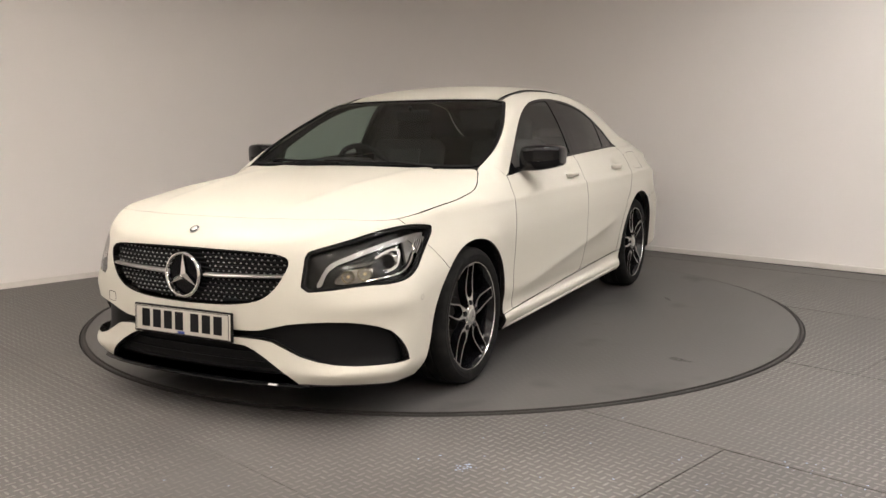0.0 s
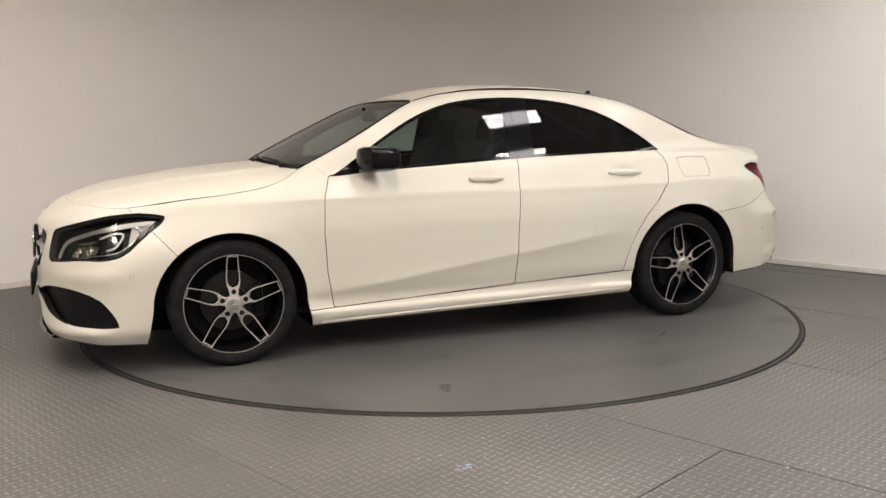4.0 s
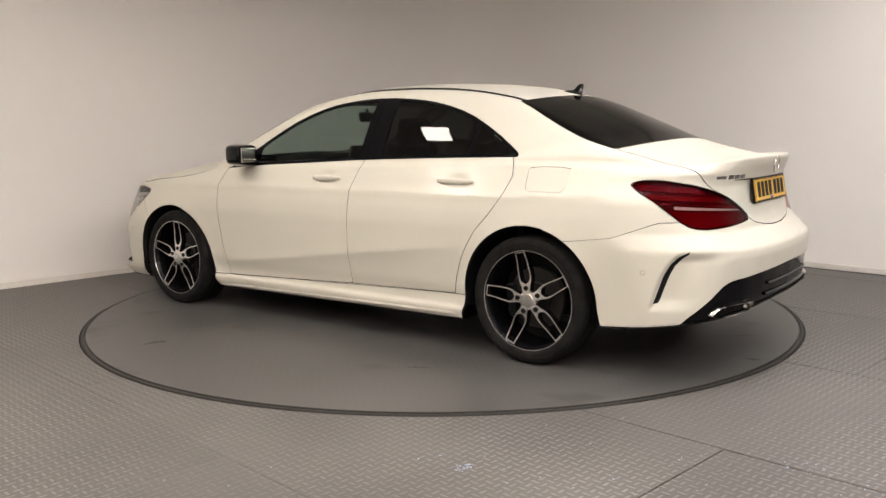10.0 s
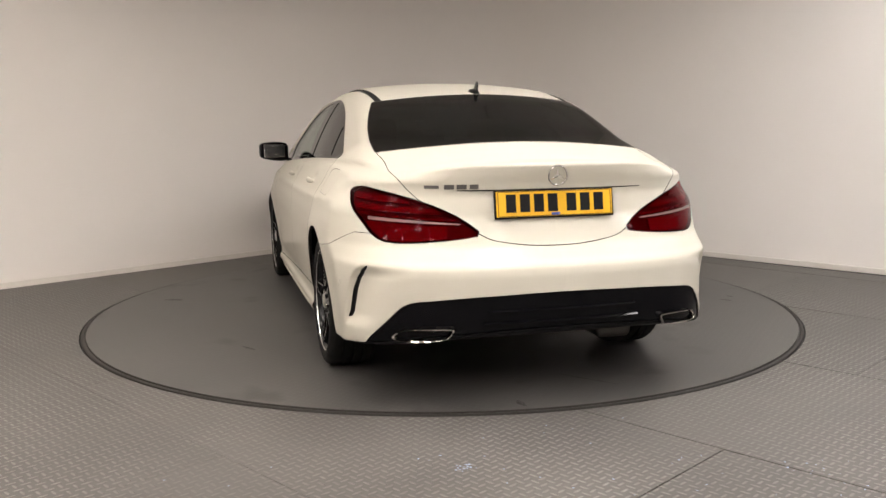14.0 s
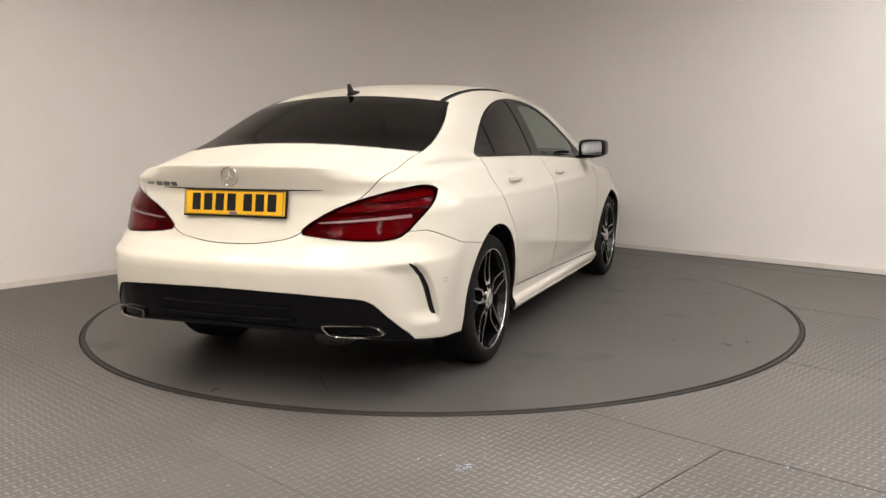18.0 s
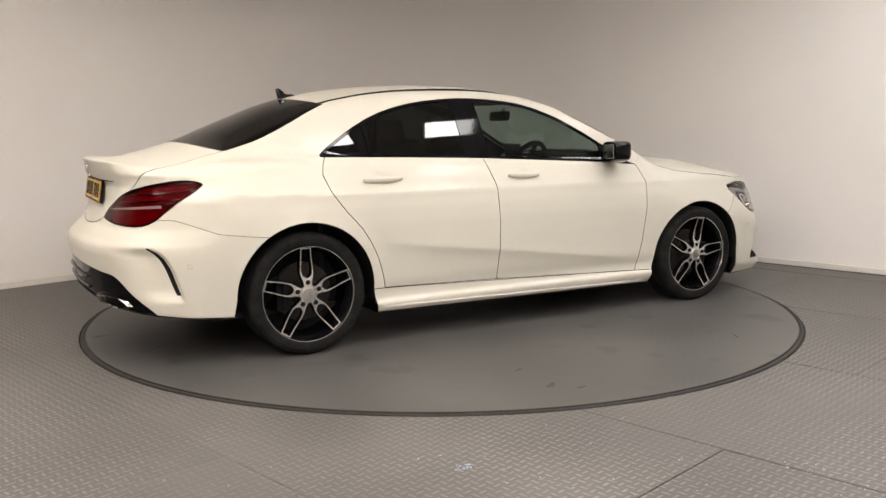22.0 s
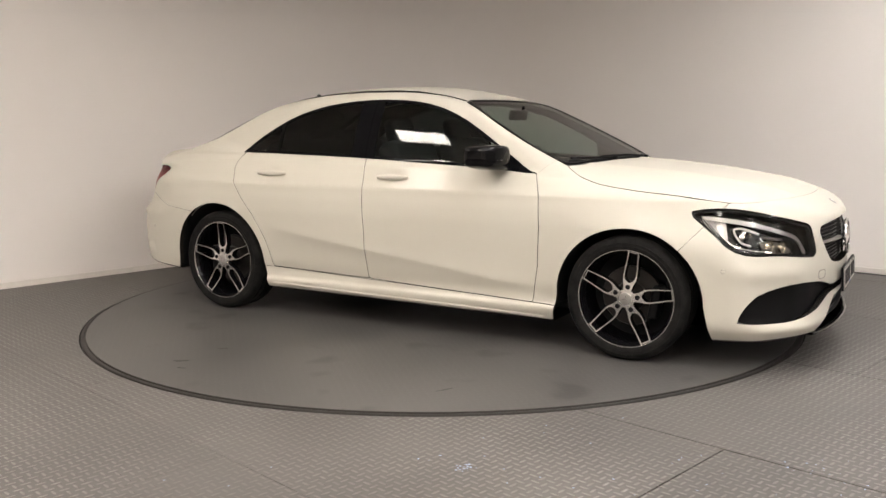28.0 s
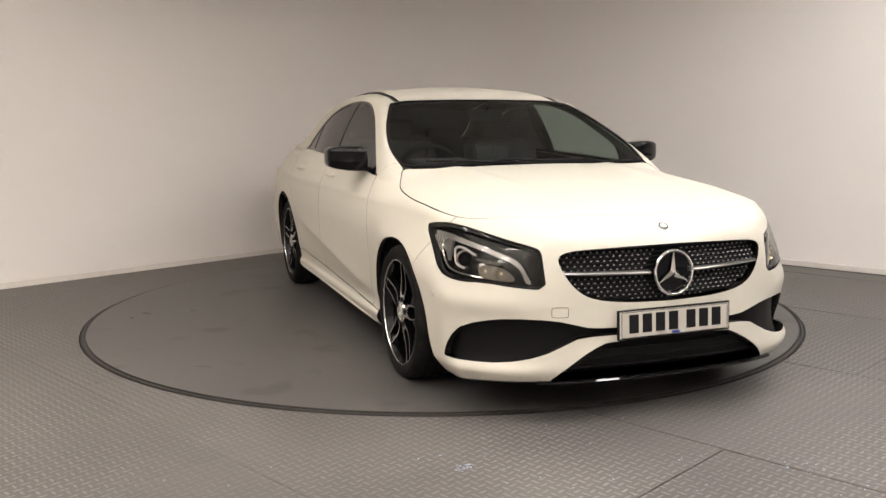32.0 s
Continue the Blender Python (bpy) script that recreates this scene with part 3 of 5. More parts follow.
def turntable():
    root = tagged(new("turntable"), "round grey steel turntable with a dark rubber edge", "turntable")
    n, rings = 160, 6
    bm = bmesh.new()
    mid = bm.verts.new((0, 0, 0))
    prev = None
    for k in range(1, rings + 1):
        r = (R_TABLE - 0.004) * k / rings
        ring = [bm.verts.new((r * math.cos(2 * math.pi * i / n), r * math.sin(2 * math.pi * i / n), 0)) for i in range(n)]
        for i in range(n):
            j = (i + 1) % n
            bm.faces.new((mid, ring[i], ring[j]) if prev is None else (prev[i], ring[i], ring[j], prev[j]))
        prev = ring
    part("deck_plate", bm, MAT["table"], root)
    bm = bmesh.new()
    prof = [(R_TABLE - 0.004, 0.0), (R_TABLE - 0.001, -0.0012), (R_TABLE, -0.009), (R_TABLE + 0.005, -0.0095), (R_TABLE + 0.007, -0.0052), (R_TABLE + 0.010, -0.0042),
            (R_TABLE + 0.020, -0.0045), (R_TABLE + 0.023, -0.0065), (R_TABLE + 0.025, -0.018), (R_TABLE + 0.033, -0.019)]
    rr = [[bm.verts.new((r * math.cos(2 * math.pi * i / n), r * math.sin(2 * math.pi * i / n), z)) for i in range(n)] for r, z in prof]
    for a, b in zip(rr, rr[1:]):
        for i in range(n):
            bm.faces.new((a[i], b[i], b[(i + 1) % n], a[(i + 1) % n]))
    part("edge_band", bm, MAT["rubber_edge"], root, "dark rubber edge band", smooth=True)
    # dark scuffs and scratches on the deck
    rnd = random.Random(11)
    for cx, cy, wide, high, turn in ((-2.095, 0.235, 0.045, 0.018, 10), (-0.455, -1.822, 0.05, 0.016, 40), (-0.443, -1.55, 0.035, 0.010, 20), (0.70, 1.72, 0.075, 0.030, 75),
                                     (-0.799, 1.285, 0.06, 0.014, 30), (-1.864, -0.199, 0.14, 0.006, 39), (-0.36, -1.92, 0.03, 0.012, 5), (0.95, -1.62, 0.05, 0.008, 60), (1.55, 0.9, 0.06, 0.008, 20)):
        bm = bmesh.new()
        for k in range(3):
            ring_v = []
            ox, oy = rnd.uniform(-0.5, 0.5) * wide, rnd.uniform(-0.5, 0.5) * high
            for i in range(12):
                a = 2 * math.pi * i / 12
                q = rnd.uniform(0.55, 1.05) * (1 - 0.2 * k)
                ring_v.append(bm.verts.new((ox + q * wide * math.cos(a), oy + q * high * math.sin(a), 0.0006 + 0.0002 * k)))
            bm.faces.new(ring_v)
        bmesh.ops.transform(bm, matrix=pose(cx, cy, 0, 0, 0, turn), verts=bm.verts)
        part("scuff_mark", bm, MAT["scuff"], root, "dark worn scuff")
    return root


table = turntable()


def paint_flecks():
    """Small spilt flecks of pale blue-white paint on the floor plates."""
    rnd = random.Random(5)
    verts, faces = [], []
    for cx, cy, spread, count in ((0.068, -2.752, 0.022, 22), (0.02, -2.62, 0.05, 5), (0.829, -2.694, 0.015, 4), (0.70, -2.45, 0.25, 10), (1.25, -2.85, 0.15, 26), (0.3, -2.95, 0.25, 10), (-0.9, -2.95, 0.3, 6)):
        for _ in range(count):
            x, y, r = rnd.gauss(cx, spread), rnd.gauss(cy, spread * 0.8), rnd.uniform(0.0016, 0.0052)
            k = len(verts)
            a0 = rnd.uniform(0, 6.28)
            for i in range(6):
                q = r * rnd.uniform(0.6, 1.2)
                verts.append((x + q * math.cos(a0 + i * 1.047), y + q * math.sin(a0 + i * 1.047), FLOOR_Z + 0.0012))
            faces.append(tuple(range(k, k + 6)))
    tagged(mesh_object("paint_flecks", verts, faces, MAT["fleck"]), "small flecks of pale blue paint on the floor", "paint flecks", kind="stuff")


paint_flecks()

# ---- the car ----
car = tagged(new("car"), "cream-white four-door coupe saloon with black glass and alloy wheels", "car")


def body_skin():
    """The half body for y above nought: rays out of a spine along the middle of the car."""
    x_back, x_front, zs = -1.70, 1.62, 0.60
    na, nc, nb = 170, 250, 210
    a = np.linspace(0, math.pi / 2, na + 1)
    org, along, out = [], [], []
    for q in a:
        org.append(x_front), along.append(math.cos(q)), out.append(math.sin(q))
    for q in np.linspace(x_front, x_back, nc + 1)[1:-1]:
        org.append(q), along.append(0.0), out.append(1.0)
    for q in a[::-1]:
        org.append(x_back), along.append(-math.cos(q)), out.append(math.sin(q))
    org, along, out = map(np.array, (org, along, out))
    b = np.linspace(-math.pi / 2, math.pi / 2, nb + 1)
    dx = along[:, None] + 0 * b[None]
    dy, dz = out[:, None] * np.cos(b)[None], out[:, None] * np.sin(b)[None]
    ox = org[:, None] + 0 * b[None]
    lo, hi = np.full(dx.shape, 0.05), np.full(dx.shape, 1.6)
    for _ in range(34):
        mid = (lo + hi) / 2
        inside = body_field(ox + mid * dx, mid * dy, zs + mid * dz) < 0
        lo, hi = np.where(inside, mid, lo), np.where(inside, hi, mid)
    r = (lo + hi) / 2
    x, y, z = ox + r * dx, np.maximum(r * dy, 0), zs + r * dz
    y[:, 0] = y[:, -1] = 0
    y[0], y[-1] = 0, 0
    p = np.stack([x.ravel(), y.ravel(), z.ravel()], 1)
    e = 0.003
    g = np.stack([body_field(*(p + d).T) - body_field(*(p - d).T) for d in (np.array([e, 0, 0]), np.array([0, e, 0]), np.array([0, 0, e]))], 1)
    g[p[:, 1] < 1e-5, 1] = 0
    g /= np.linalg.norm(g, axis=1, keepdims=True) + 1e-12
    idx = np.arange(x.size).reshape(x.shape)
    A, B, C, D = idx[:-1, :-1].ravel(), idx[1:, :-1].ravel(), idx[1:, 1:].ravel(), idx[:-1, 1:].ravel()
    t = np.concatenate([np.stack([A, B, C], 1), np.stack([A, C, D], 1)])
    area = np.linalg.norm(np.cross(p[t[:, 1]] - p[t[:, 0]], p[t[:, 2]] - p[t[:, 0]]), axis=1)
    t = t[area > 1e-10]
    f = np.cross(p[t[:, 1]] - p[t[:, 0]], p[t[:, 2]] - p[t[:, 0]])
    if (f * g[t[:, 0]]).sum() < 0:
        t = t[:, ::-1]
    return Skin(p, g, t).compact()


GAP = 0.0017


def take(rest, field, gap=GAP):
    """Cut a panel out of the rest, with an open seam round it."""
    s = field(rest)
    if not gap:
        return cut(rest, s)
    piece, _ = cut(rest, s - gap)
    _, other = cut(rest, s + gap)
    return piece, other


def inset(sk, d):
    return Skin(sk.v - d * sk.n, sk.n, sk.t)


def xe(s):
    x, y = s.v[:, 0], s.v[:, 1]
    return x + 0.24 * y * y * step01(np.abs(x), 0.1, 0.9) * np.sign(x)


def region(axes, points, times=2, also=None):
    poly = rounded(points, times) if times else np.array(points, float)
    i, j = axes

    def field(s):
        d = outline(s.v[:, i], s.v[:, j], poly)
        return d if also is None else np.minimum(d, also(s))
    return field


def fan(s, x0, sign):
    """Angle round a corner of the car, as metres along its skin."""
    return np.degrees(np.arctan2(s.v[:, 1], sign * s.v[:, 0] - x0)) * 0.0166


HEADLIGHT = rounded([(a * 0.0166, z) for a, z in (
        (62.2, 0.749), (58.2, 0.764), (52.6, 0.770), (45.6, 0.757), (37.5, 0.722), (31.6, 0.697), (29.6, 0.684), (29.1, 0.62), (28.4, 0.534), (34.5, 0.541), (41, 0.555), (48.5, 0.553), (53, 0.580), (56.7, 0.66))], 1)
TAILLIGHT = rounded([(a * 0.0166, z) for a, z in (
        (50.8, 0.888), (49.8, 0.906), (46.4, 0.918), (42, 0.912), (34, 0.884), (27, 0.844), (21, 0.788), (16.5, 0.724), (22, 0.708), (30, 0.696), (36, 0.694), (39.8, 0.716), (43.6, 0.780))], 1)


def headlight_field(s):
    return np.minimum(outline(fan(s, 1.2, 1), s.v[:, 2], HEADLIGHT), s.v[:, 0] - 1.3)


def taillight_field(s):
    return np.minimum(outline(fan(s, 1.2, -1), s.v[:, 2], TAILLIGHT), -s.v[:, 0] - 1.3)


screen_field = region((0, 1), [(0.285, -0.3), (0.283, 0.2), (0.263, 0.545), (0.42, 0.613), (0.57, 0.672), (0.70, 0.706), (0.80, 0.722), (0.90, 0.717), (0.962, 0.708), (0.982, 0.55), (1.0, 0.2), (1.002, -0.3)], 1, lambda s: s.v[:, 2] - 0.92)


def build_shell():
    rest = body_skin()
    out = {}
    # wheel openings
    for ax, r, up, wide in ((AXLE_F + 0.005, 0.358, -0.010, 1.04), (AXLE_R - 0.006, 0.370, 0.004, 1.0)):
        def arch(s, ax=ax, r=r, up=up, wide=wide):
            x, z = (s.v[:, 0] - ax) / wide, s.v[:, 2] - HUB_Z - up
            low = np.abs(x) - r - np.maximum(-z, 0) * 0.18
            d = np.where(z > 0, np.hypot(x, z) - r, low)
            return np.minimum(-d, s.v[:, 1] - 0.45)
        _, rest = cut(rest, arch(rest))
    out["underbody"], rest = cut(rest, np.minimum(belt_low(rest.v[:, 0]) + 0.010 - rest.v[:, 2], 1.0))
    # glass
    out["windscreen"], rest = take(rest, screen_field)
    out["rear_window"], rest = take(rest, lambda s: np.minimum.reduce([xe(s) + 1.805, -1.20 - xe(s), np.minimum(0.546 + (-xe(s) - 1.2) * 0.165 + 0.026 * np.sin(np.clip((-xe(s) - 1.2) / 0.605, 0, 1) * math.pi) - s.v[:, 1], 0.46 + 2.2 * (xe(s) + 1.805) + 0.19 - s.v[:, 1]), s.v[:, 2] - 0.98]))
    dlo = rounded([(0.862, 0.911), (0.571, 0.937), (0.145, 0.959), (-0.257, 0.981), (-0.789, 0.998), (-1.20, 1.007), (-1.235, 1.010), (-1.205, 1.040), (-1.058, 1.139),
                   (-0.875, 1.232), (-0.688, 1.285), (-0.498, 1.313), (-0.275, 1.325), (-0.051, 1.314), (0.14, 1.284), (0.329, 1.216), (0.483, 1.132), (0.64, 1.035), (0.80, 0.930)], 1)
    side = lambda s: s.v[:, 1] - 0.40
    frame_piece, rest = take(rest, lambda s: np.minimum(outline(s.v[:, 0], s.v[:, 2], dlo), side(s)), 0.0)
    edge = lambda s: outline(s.v[:, 0], s.v[:, 2], dlo) - 0.016
    lean = lambda s, x0: s.v[:, 0] - x0 + (s.v[:, 2] - 1.0) * 0.05
    out["glass_front"], frame_piece = take(frame_piece, lambda s: np.minimum.reduce([edge(s), lean(s, -0.205), 0.60 - s.v[:, 0]]), 0.0008)
    out["glass_rear"], frame_piece = take(frame_piece, lambda s: np.minimum.reduce([edge(s), -lean(s, -0.365), lean(s, -0.925)]), 0.0008)
    out["glass_quarter"], frame_piece = take(frame_piece, lambda s: np.minimum(edge(s), -lean(s, -0.950)), 0.0008)
    out["window_frame_front"], out["window_frame_rear"] = take(frame_piece, lambda s: s.v[:, 0] + 0.262 + (s.v[:, 2] - 0.98) * 0.04, 0.001)
    # roof strips and roof
    band = lambda s: np.minimum.reduce([0.285 - xe(s), xe(s) + 1.20, s.v[:, 2] - 1.18])
    out["roof"], rest = take(rest, lambda s: np.minimum(0.498 - s.v[:, 1], band(s)), 0.0)
    out["roof_strip"], rest = take(rest, lambda s: np.minimum(0.530 - s.v[:, 1], band(s)), 0.0)
    # lamps
    out["headlight"], rest = take(rest, headlight_field)
    out["taillight"], rest = take(rest, taillight_field)
    # front openings
    nose = lambda s: s.v[:, 0] - 1.75
    out["grille"], rest = take(rest, region((1, 2), [(-0.3, 0.695), (0.1, 0.693), (0.38, 0.686), (0.452, 0.676), (0.482, 0.655), (0.470, 0.61), (0.425, 0.538), (0.36, 0.494), (0.25, 0.474), (0.1, 0.467), (-0.3, 0.463)], 2, nose), 0.0)
    ends = lambda s: (s.v[:, 0] - 1.885 - 0.35 * (s.v[:, 2] - 0.26) - 3.0 * (s.v[:, 2] - 0.26) ** 2) * 0.8
    corner = lambda s: smin(nose(s), ends(s), 0.01)
    out["fog"], rest = take(rest, region((1, 2), [(0.90, 0.31), (0.850, 0.330), (0.808, 0.366), (0.752, 0.400), (0.655, 0.420), (0.5, 0.414), (0.41, 0.392), (0.35, 0.376), (0.2, 0.374), (-0.3, 0.374), (-0.3, 0.346), (0.2, 0.346), (0.40, 0.342), (0.45, 0.318), (0.55, 0.270), (0.68, 0.242), (0.80, 0.238), (0.90, 0.238)], 1, corner), 0.0)
    out["lower_intake"], rest = take(rest, region((1, 2), [(-0.3, 0.328), (0.27, 0.324), (0.36, 0.288), (0.45, 0.230), (0.52, 0.165), (0.56, 0.05), (-0.3, 0.05)], 1, nose), 0.0)
    # bonnet, boot lid, doors and the rest
    lid = region((0, 1), [(1.032, -0.3), (1.030, 0.1), (1.012, 0.4), (0.988, 0.62), (0.972, 0.712), (1.030, 0.738), (1.10, 0.768), (1.17, 0.789), (1.26, 0.800), (1.45, 0.809), (1.69, 0.789), (1.86, 0.738), (1.97, 0.63), (2.06, 0.39), (2.08, 0.1), (2.085, -0.3)], 2, lambda s: s.v[:, 2] - 0.70)
    out["bonnet"], rest = take(rest, lambda s: lid(s) * (1 + 3.0 * step01(s.v[:, 0], 1.66, 1.90)), 0.0022)
    out["cowl"], rest = take(rest, lambda s: np.minimum.reduce([s.v[:, 0] + 0.10 * s.v[:, 1] ** 2 - 0.99, 0.712 - s.v[:, 1], 1.05 - s.v[:, 0], s.v[:, 2] - 0.90]), 0.0)
    ytop = curve([(-2.6, 0.70), (-2.1, 0.66), (-2.0, 0.648), (-1.84, 0.632), (-1.6, 0.655)], 0.02)
    ylow = curve([(0.66, 0.16), (0.70, 0.285), (0.742, 0.345), (0.80, 0.43), (0.84, 0.51), (0.87, 0.56), (0.905, 0.595), (0.942, 0.625), (0.97, 0.642), (1.1, 0.70)], 0.006)
    out["boot_lid"], rest = take(rest, lambda s: np.minimum.reduce([ytop(s.v[:, 0]) - s.v[:, 1], smin((ylow(s.v[:, 2]) - s.v[:, 1]) / np.sqrt(1 + ((ylow(s.v[:, 2] + 0.005) - ylow(s.v[:, 2] - 0.005)) / 0.01) ** 2), s.v[:, 2] - 0.676 - 0.10 * s.v[:, 1] ** 2, 0.05), -1.812 - xe(s)]))
    out["door_front"], rest = take(rest, region((0, 2), [(0.846, 0.918), (0.6, 0.98), (-0.1, 1.03), (-0.262, 1.03), (-0.24, 0.93), (-0.219, 0.84), (-0.205, 0.60), (-0.203, 0.288), (0.3, 0.266), (0.841, 0.246), (0.876, 0.427), (0.892, 0.642), (0.885, 0.809)], 0, side))
    out["door_rear"], rest = take(rest, region((0, 2), [(-0.262, 1.03), (-0.8, 1.04), (-1.19, 1.025), (-1.228, 0.97), (-1.241, 0.919), (-1.212, 0.827), (-1.14, 0.73), (-1.059, 0.642), (-1.005, 0.56), (-0.967, 0.487), (-0.935, 0.39), (-0.916, 0.309), (-0.203, 0.288), (-0.205, 0.60), (-0.219, 0.84), (-0.24, 0.93)], 0, side))
    flap = region((0, 2), [(-1.322, 0.966), (-1.322, 0.940), (-1.328, 0.872), (-1.336, 0.856), (-1.352, 0.851), (-1.515, 0.850), (-1.532, 0.856), (-1.541, 0.874), (-1.543, 0.940), (-1.543, 0.966)], 1, side)
    out["flap_fill"], _ = cut(rest, flap(rest) + 0.0009)
    out["fuel_flap"], rest = take(rest, flap, 0.0009)
    out["sill"], rest = take(rest, lambda s: np.minimum.reduce([0.243 + (0.90 - s.v[:, 0]) * 0.0345 - s.v[:, 2], 1.06 - np.abs(s.v[:, 0]), side(s)]))
    out["diffuser"], rest = take(rest, region((1, 2), [(-0.3, 0.500), (0.3, 0.492), (0.58, 0.474), (0.645, 0.460), (0.69, 0.41), (0.785, 0.28), (0.87, 0.05), (-0.3, 0.05)], 1, lambda s: -1.6 - s.v[:, 0]), 0.0015)
    out["slot"], rest = take(rest, region((0, 2), [(-2.128, 0.609), (-2.082, 0.583), (-2.050, 0.549), (-2.024, 0.498), (-1.984, 0.370), (-2.004, 0.374), (-2.044, 0.496), (-2.067, 0.545), (-2.096, 0.577), (-2.126, 0.598)], 0, side), 0.0)
    out["front_bumper"], rest = take(rest, lambda s: s.v[:, 0] - 1.60 - (s.v[:, 2] - 0.56) * 0.9, 0.0016)
    out["rear_bumper"], rest = take(rest, region((0, 2), [(-1.45, 0.62), (-1.605, 0.632), (-1.8, 0.658), (-1.99, 0.73), (-2.5, 0.735), (-2.5, 0.0), (-1.45, 0.0)], 0), 0.0012)
    out["front_wing"], rest = take(rest, lambda s: np.minimum(s.v[:, 0] - 0.80, 0.905 + (s.v[:, 0] - 0.84) * 0.9 - s.v[:, 2]), 0.0004)
    out["side_frame"] = rest
    return out


shell = build_shell()


def link_both(name, sk, mat, label="", depth=0.012):
    """The same panel on either side of the car."""
    edge_mat = MAT["seam"] if mat is MAT["paint"] else None
    return [mesh_skin(name, sk, mat, car, label, depth, k, rim_mat=edge_mat) for k in (0, 1)]


P = MAT["paint"]
mesh_skin("bonnet", shell["bonnet"], P, car, "", 0.015, 2, rim_mat=MAT["seam"])
mesh_skin("roof_panel", shell["roof"], P, car, "", 0.010, 2, rim_mat=MAT["seam"])
mesh_skin("boot_lid", shell["boot_lid"], P, car, "", 0.015, 2, rim_mat=MAT["seam"])
mesh_skin("front_bumper", shell["front_bumper"], P, car, "", 0.03, 2, rim_mat=MAT["seam"])
mesh_skin("rear_bumper", shell["rear_bumper"], P, car, "", 0.03, 2, rim_mat=MAT["seam"])
mesh_skin("underbody", Skin(shell["underbody"].v, shell["underbody"].n, shell["underbody"].t), MAT["mesh_black"], car, "black underside", 0.0, 2)
trim, pane_skin = cut(shell["windscreen"], 0.018 - screen_field(shell["windscreen"]))
mesh_skin("windscreen_trim", Skin(trim.v + 0.003 * trim.n, trim.n, trim.t), MAT["black"], car, "black windscreen edge trim", 0.008, 2)
mesh_skin("windscreen", pane_skin, MAT["screen"], car, "clear tinted windscreen", 0.0, 2).visible_shadow = False
mesh_skin("rear_window", shell["rear_window"], MAT["rear_glass"], car, "dark privacy glass", 0.0, 2).visible_shadow = False
mesh_skin("cowl_panel", inset(shell["cowl"], 0.012), MAT["black"], car, "black plastic cowl", 0.02, 2)
mesh_skin("diffuser", inset(shell["diffuser"], 0.006), MAT["deep_black"], car, "gloss black rear diffuser", 0.02, 2)
mesh_skin("lower_intake", inset(shell["lower_intake"], 0.045), MAT["black"], car, "black lower air intake", 0.0, 2)
for nm, key, mat, lab, dep in (("front_wing", "front_wing", P, "", 0.02), ("side_frame", "side_frame", P, "", 0.015), ("front_door", "door_front", P, "", 0.015), ("rear_door", "door_rear", P, "", 0.015),
                               ("side_skirt", "sill", P, "", 0.02), ("roof_strip", "roof_strip", MAT["black"], "black roof strip", 0.004), ("window_frame", "window_frame_front", MAT["frame_black"], "gloss black window surround", 0.01),
                               ("window_frame", "window_frame_rear", MAT["frame_black"], "gloss black window surround", 0.01), ("bumper_slot", "slot", MAT["mesh_black"], "black air slot", 0.0)):
    sk = shell[key]
    if key == "slot":
        sk = inset(sk, 0.003)
    if key == "roof_strip":
        sk = inset(sk, 0.006)
    if key == "side_frame":
        # the flap is on one side alone: the other quarter panel is whole
        fill = shell["flap_fill"]
        whole = Skin(np.concatenate([sk.v, fill.v]), np.concatenate([sk.n, fill.n]), np.concatenate([sk.t, fill.t + len(sk.v)]))
        mesh_skin(nm, sk, mat, car, lab, dep, 0, rim_mat=MAT["seam"])
        mesh_skin(nm, whole, mat, car, lab, dep, 1, rim_mat=MAT["seam"])
        continue
    link_both(nm, sk, mat, lab, dep)
mesh_skin("fuel_flap", shell["fuel_flap"], P, car, "", 0.006, 0)
for key, mat, lab in (("glass_front", MAT["glass"], "lightly tinted door glass"), ("glass_rear", MAT["privacy"], "dark privacy glass"), ("glass_quarter", MAT["privacy"], "dark privacy glass")):
    for ob in link_both("side_window", inset(shell[key], 0.003), mat, lab, 0.0):
        ob.visible_shadow = False


# ---- helpers on the car's skin ----
def skin_y(x, z):
    lo, hi = 0.2, 1.1
    for _ in range(22):
        mid = (lo + hi) / 2
        lo, hi = (mid, hi) if body_field(np.array(x), np.array(mid), np.array(z)) < 0 else (lo, mid)
    return lo


def skin_x(y, z, sign=1):
    lo, hi = 1.0, 2.6
    for _ in range(22):
        mid = (lo + hi) / 2
        lo, hi = (mid, hi) if body_field(np.array(sign * mid), np.array(y), np.array(z)) < 0 else (lo, mid)
    return sign * lo


def skin_z(x, y):
    lo, hi = 0.6, 1.6
    for _ in range(22):
        mid = (lo + hi) / 2
        lo, hi = (mid, hi) if body_field(np.array(x), np.array(y), np.array(mid)) < 0 else (lo, mid)
    return lo


def skin_normal(x, y, z, e=0.004):
    p = np.array([x, y, z], float)
    g = [float(body_field(*(p + d)) - body_field(*(p - d))) for d in np.eye(3) * e]
    return Vector(g).normalized()


def flipped(bm):
    """The mirror image on the car's other side."""
    bmesh.ops.transform(bm, matrix=Matrix.Diagonal((1, -1, 1, 1)), verts=bm.verts)
    bmesh.ops.reverse_faces(bm, faces=bm.faces)
    return bm


def bowl(name, sk, deep, mat, label, both=True, mirror2=False):
    """A recess behind an opening: its floor and the walls that run out to the opening's edge."""
    floor_skin = inset(sk, deep)
    if mirror2:
        return [mesh_skin(name, floor_skin, mat, car, label, -deep, 2)]
    return [mesh_skin(name, floor_skin, mat, car, label, -deep, k) for k in (0, 1)]


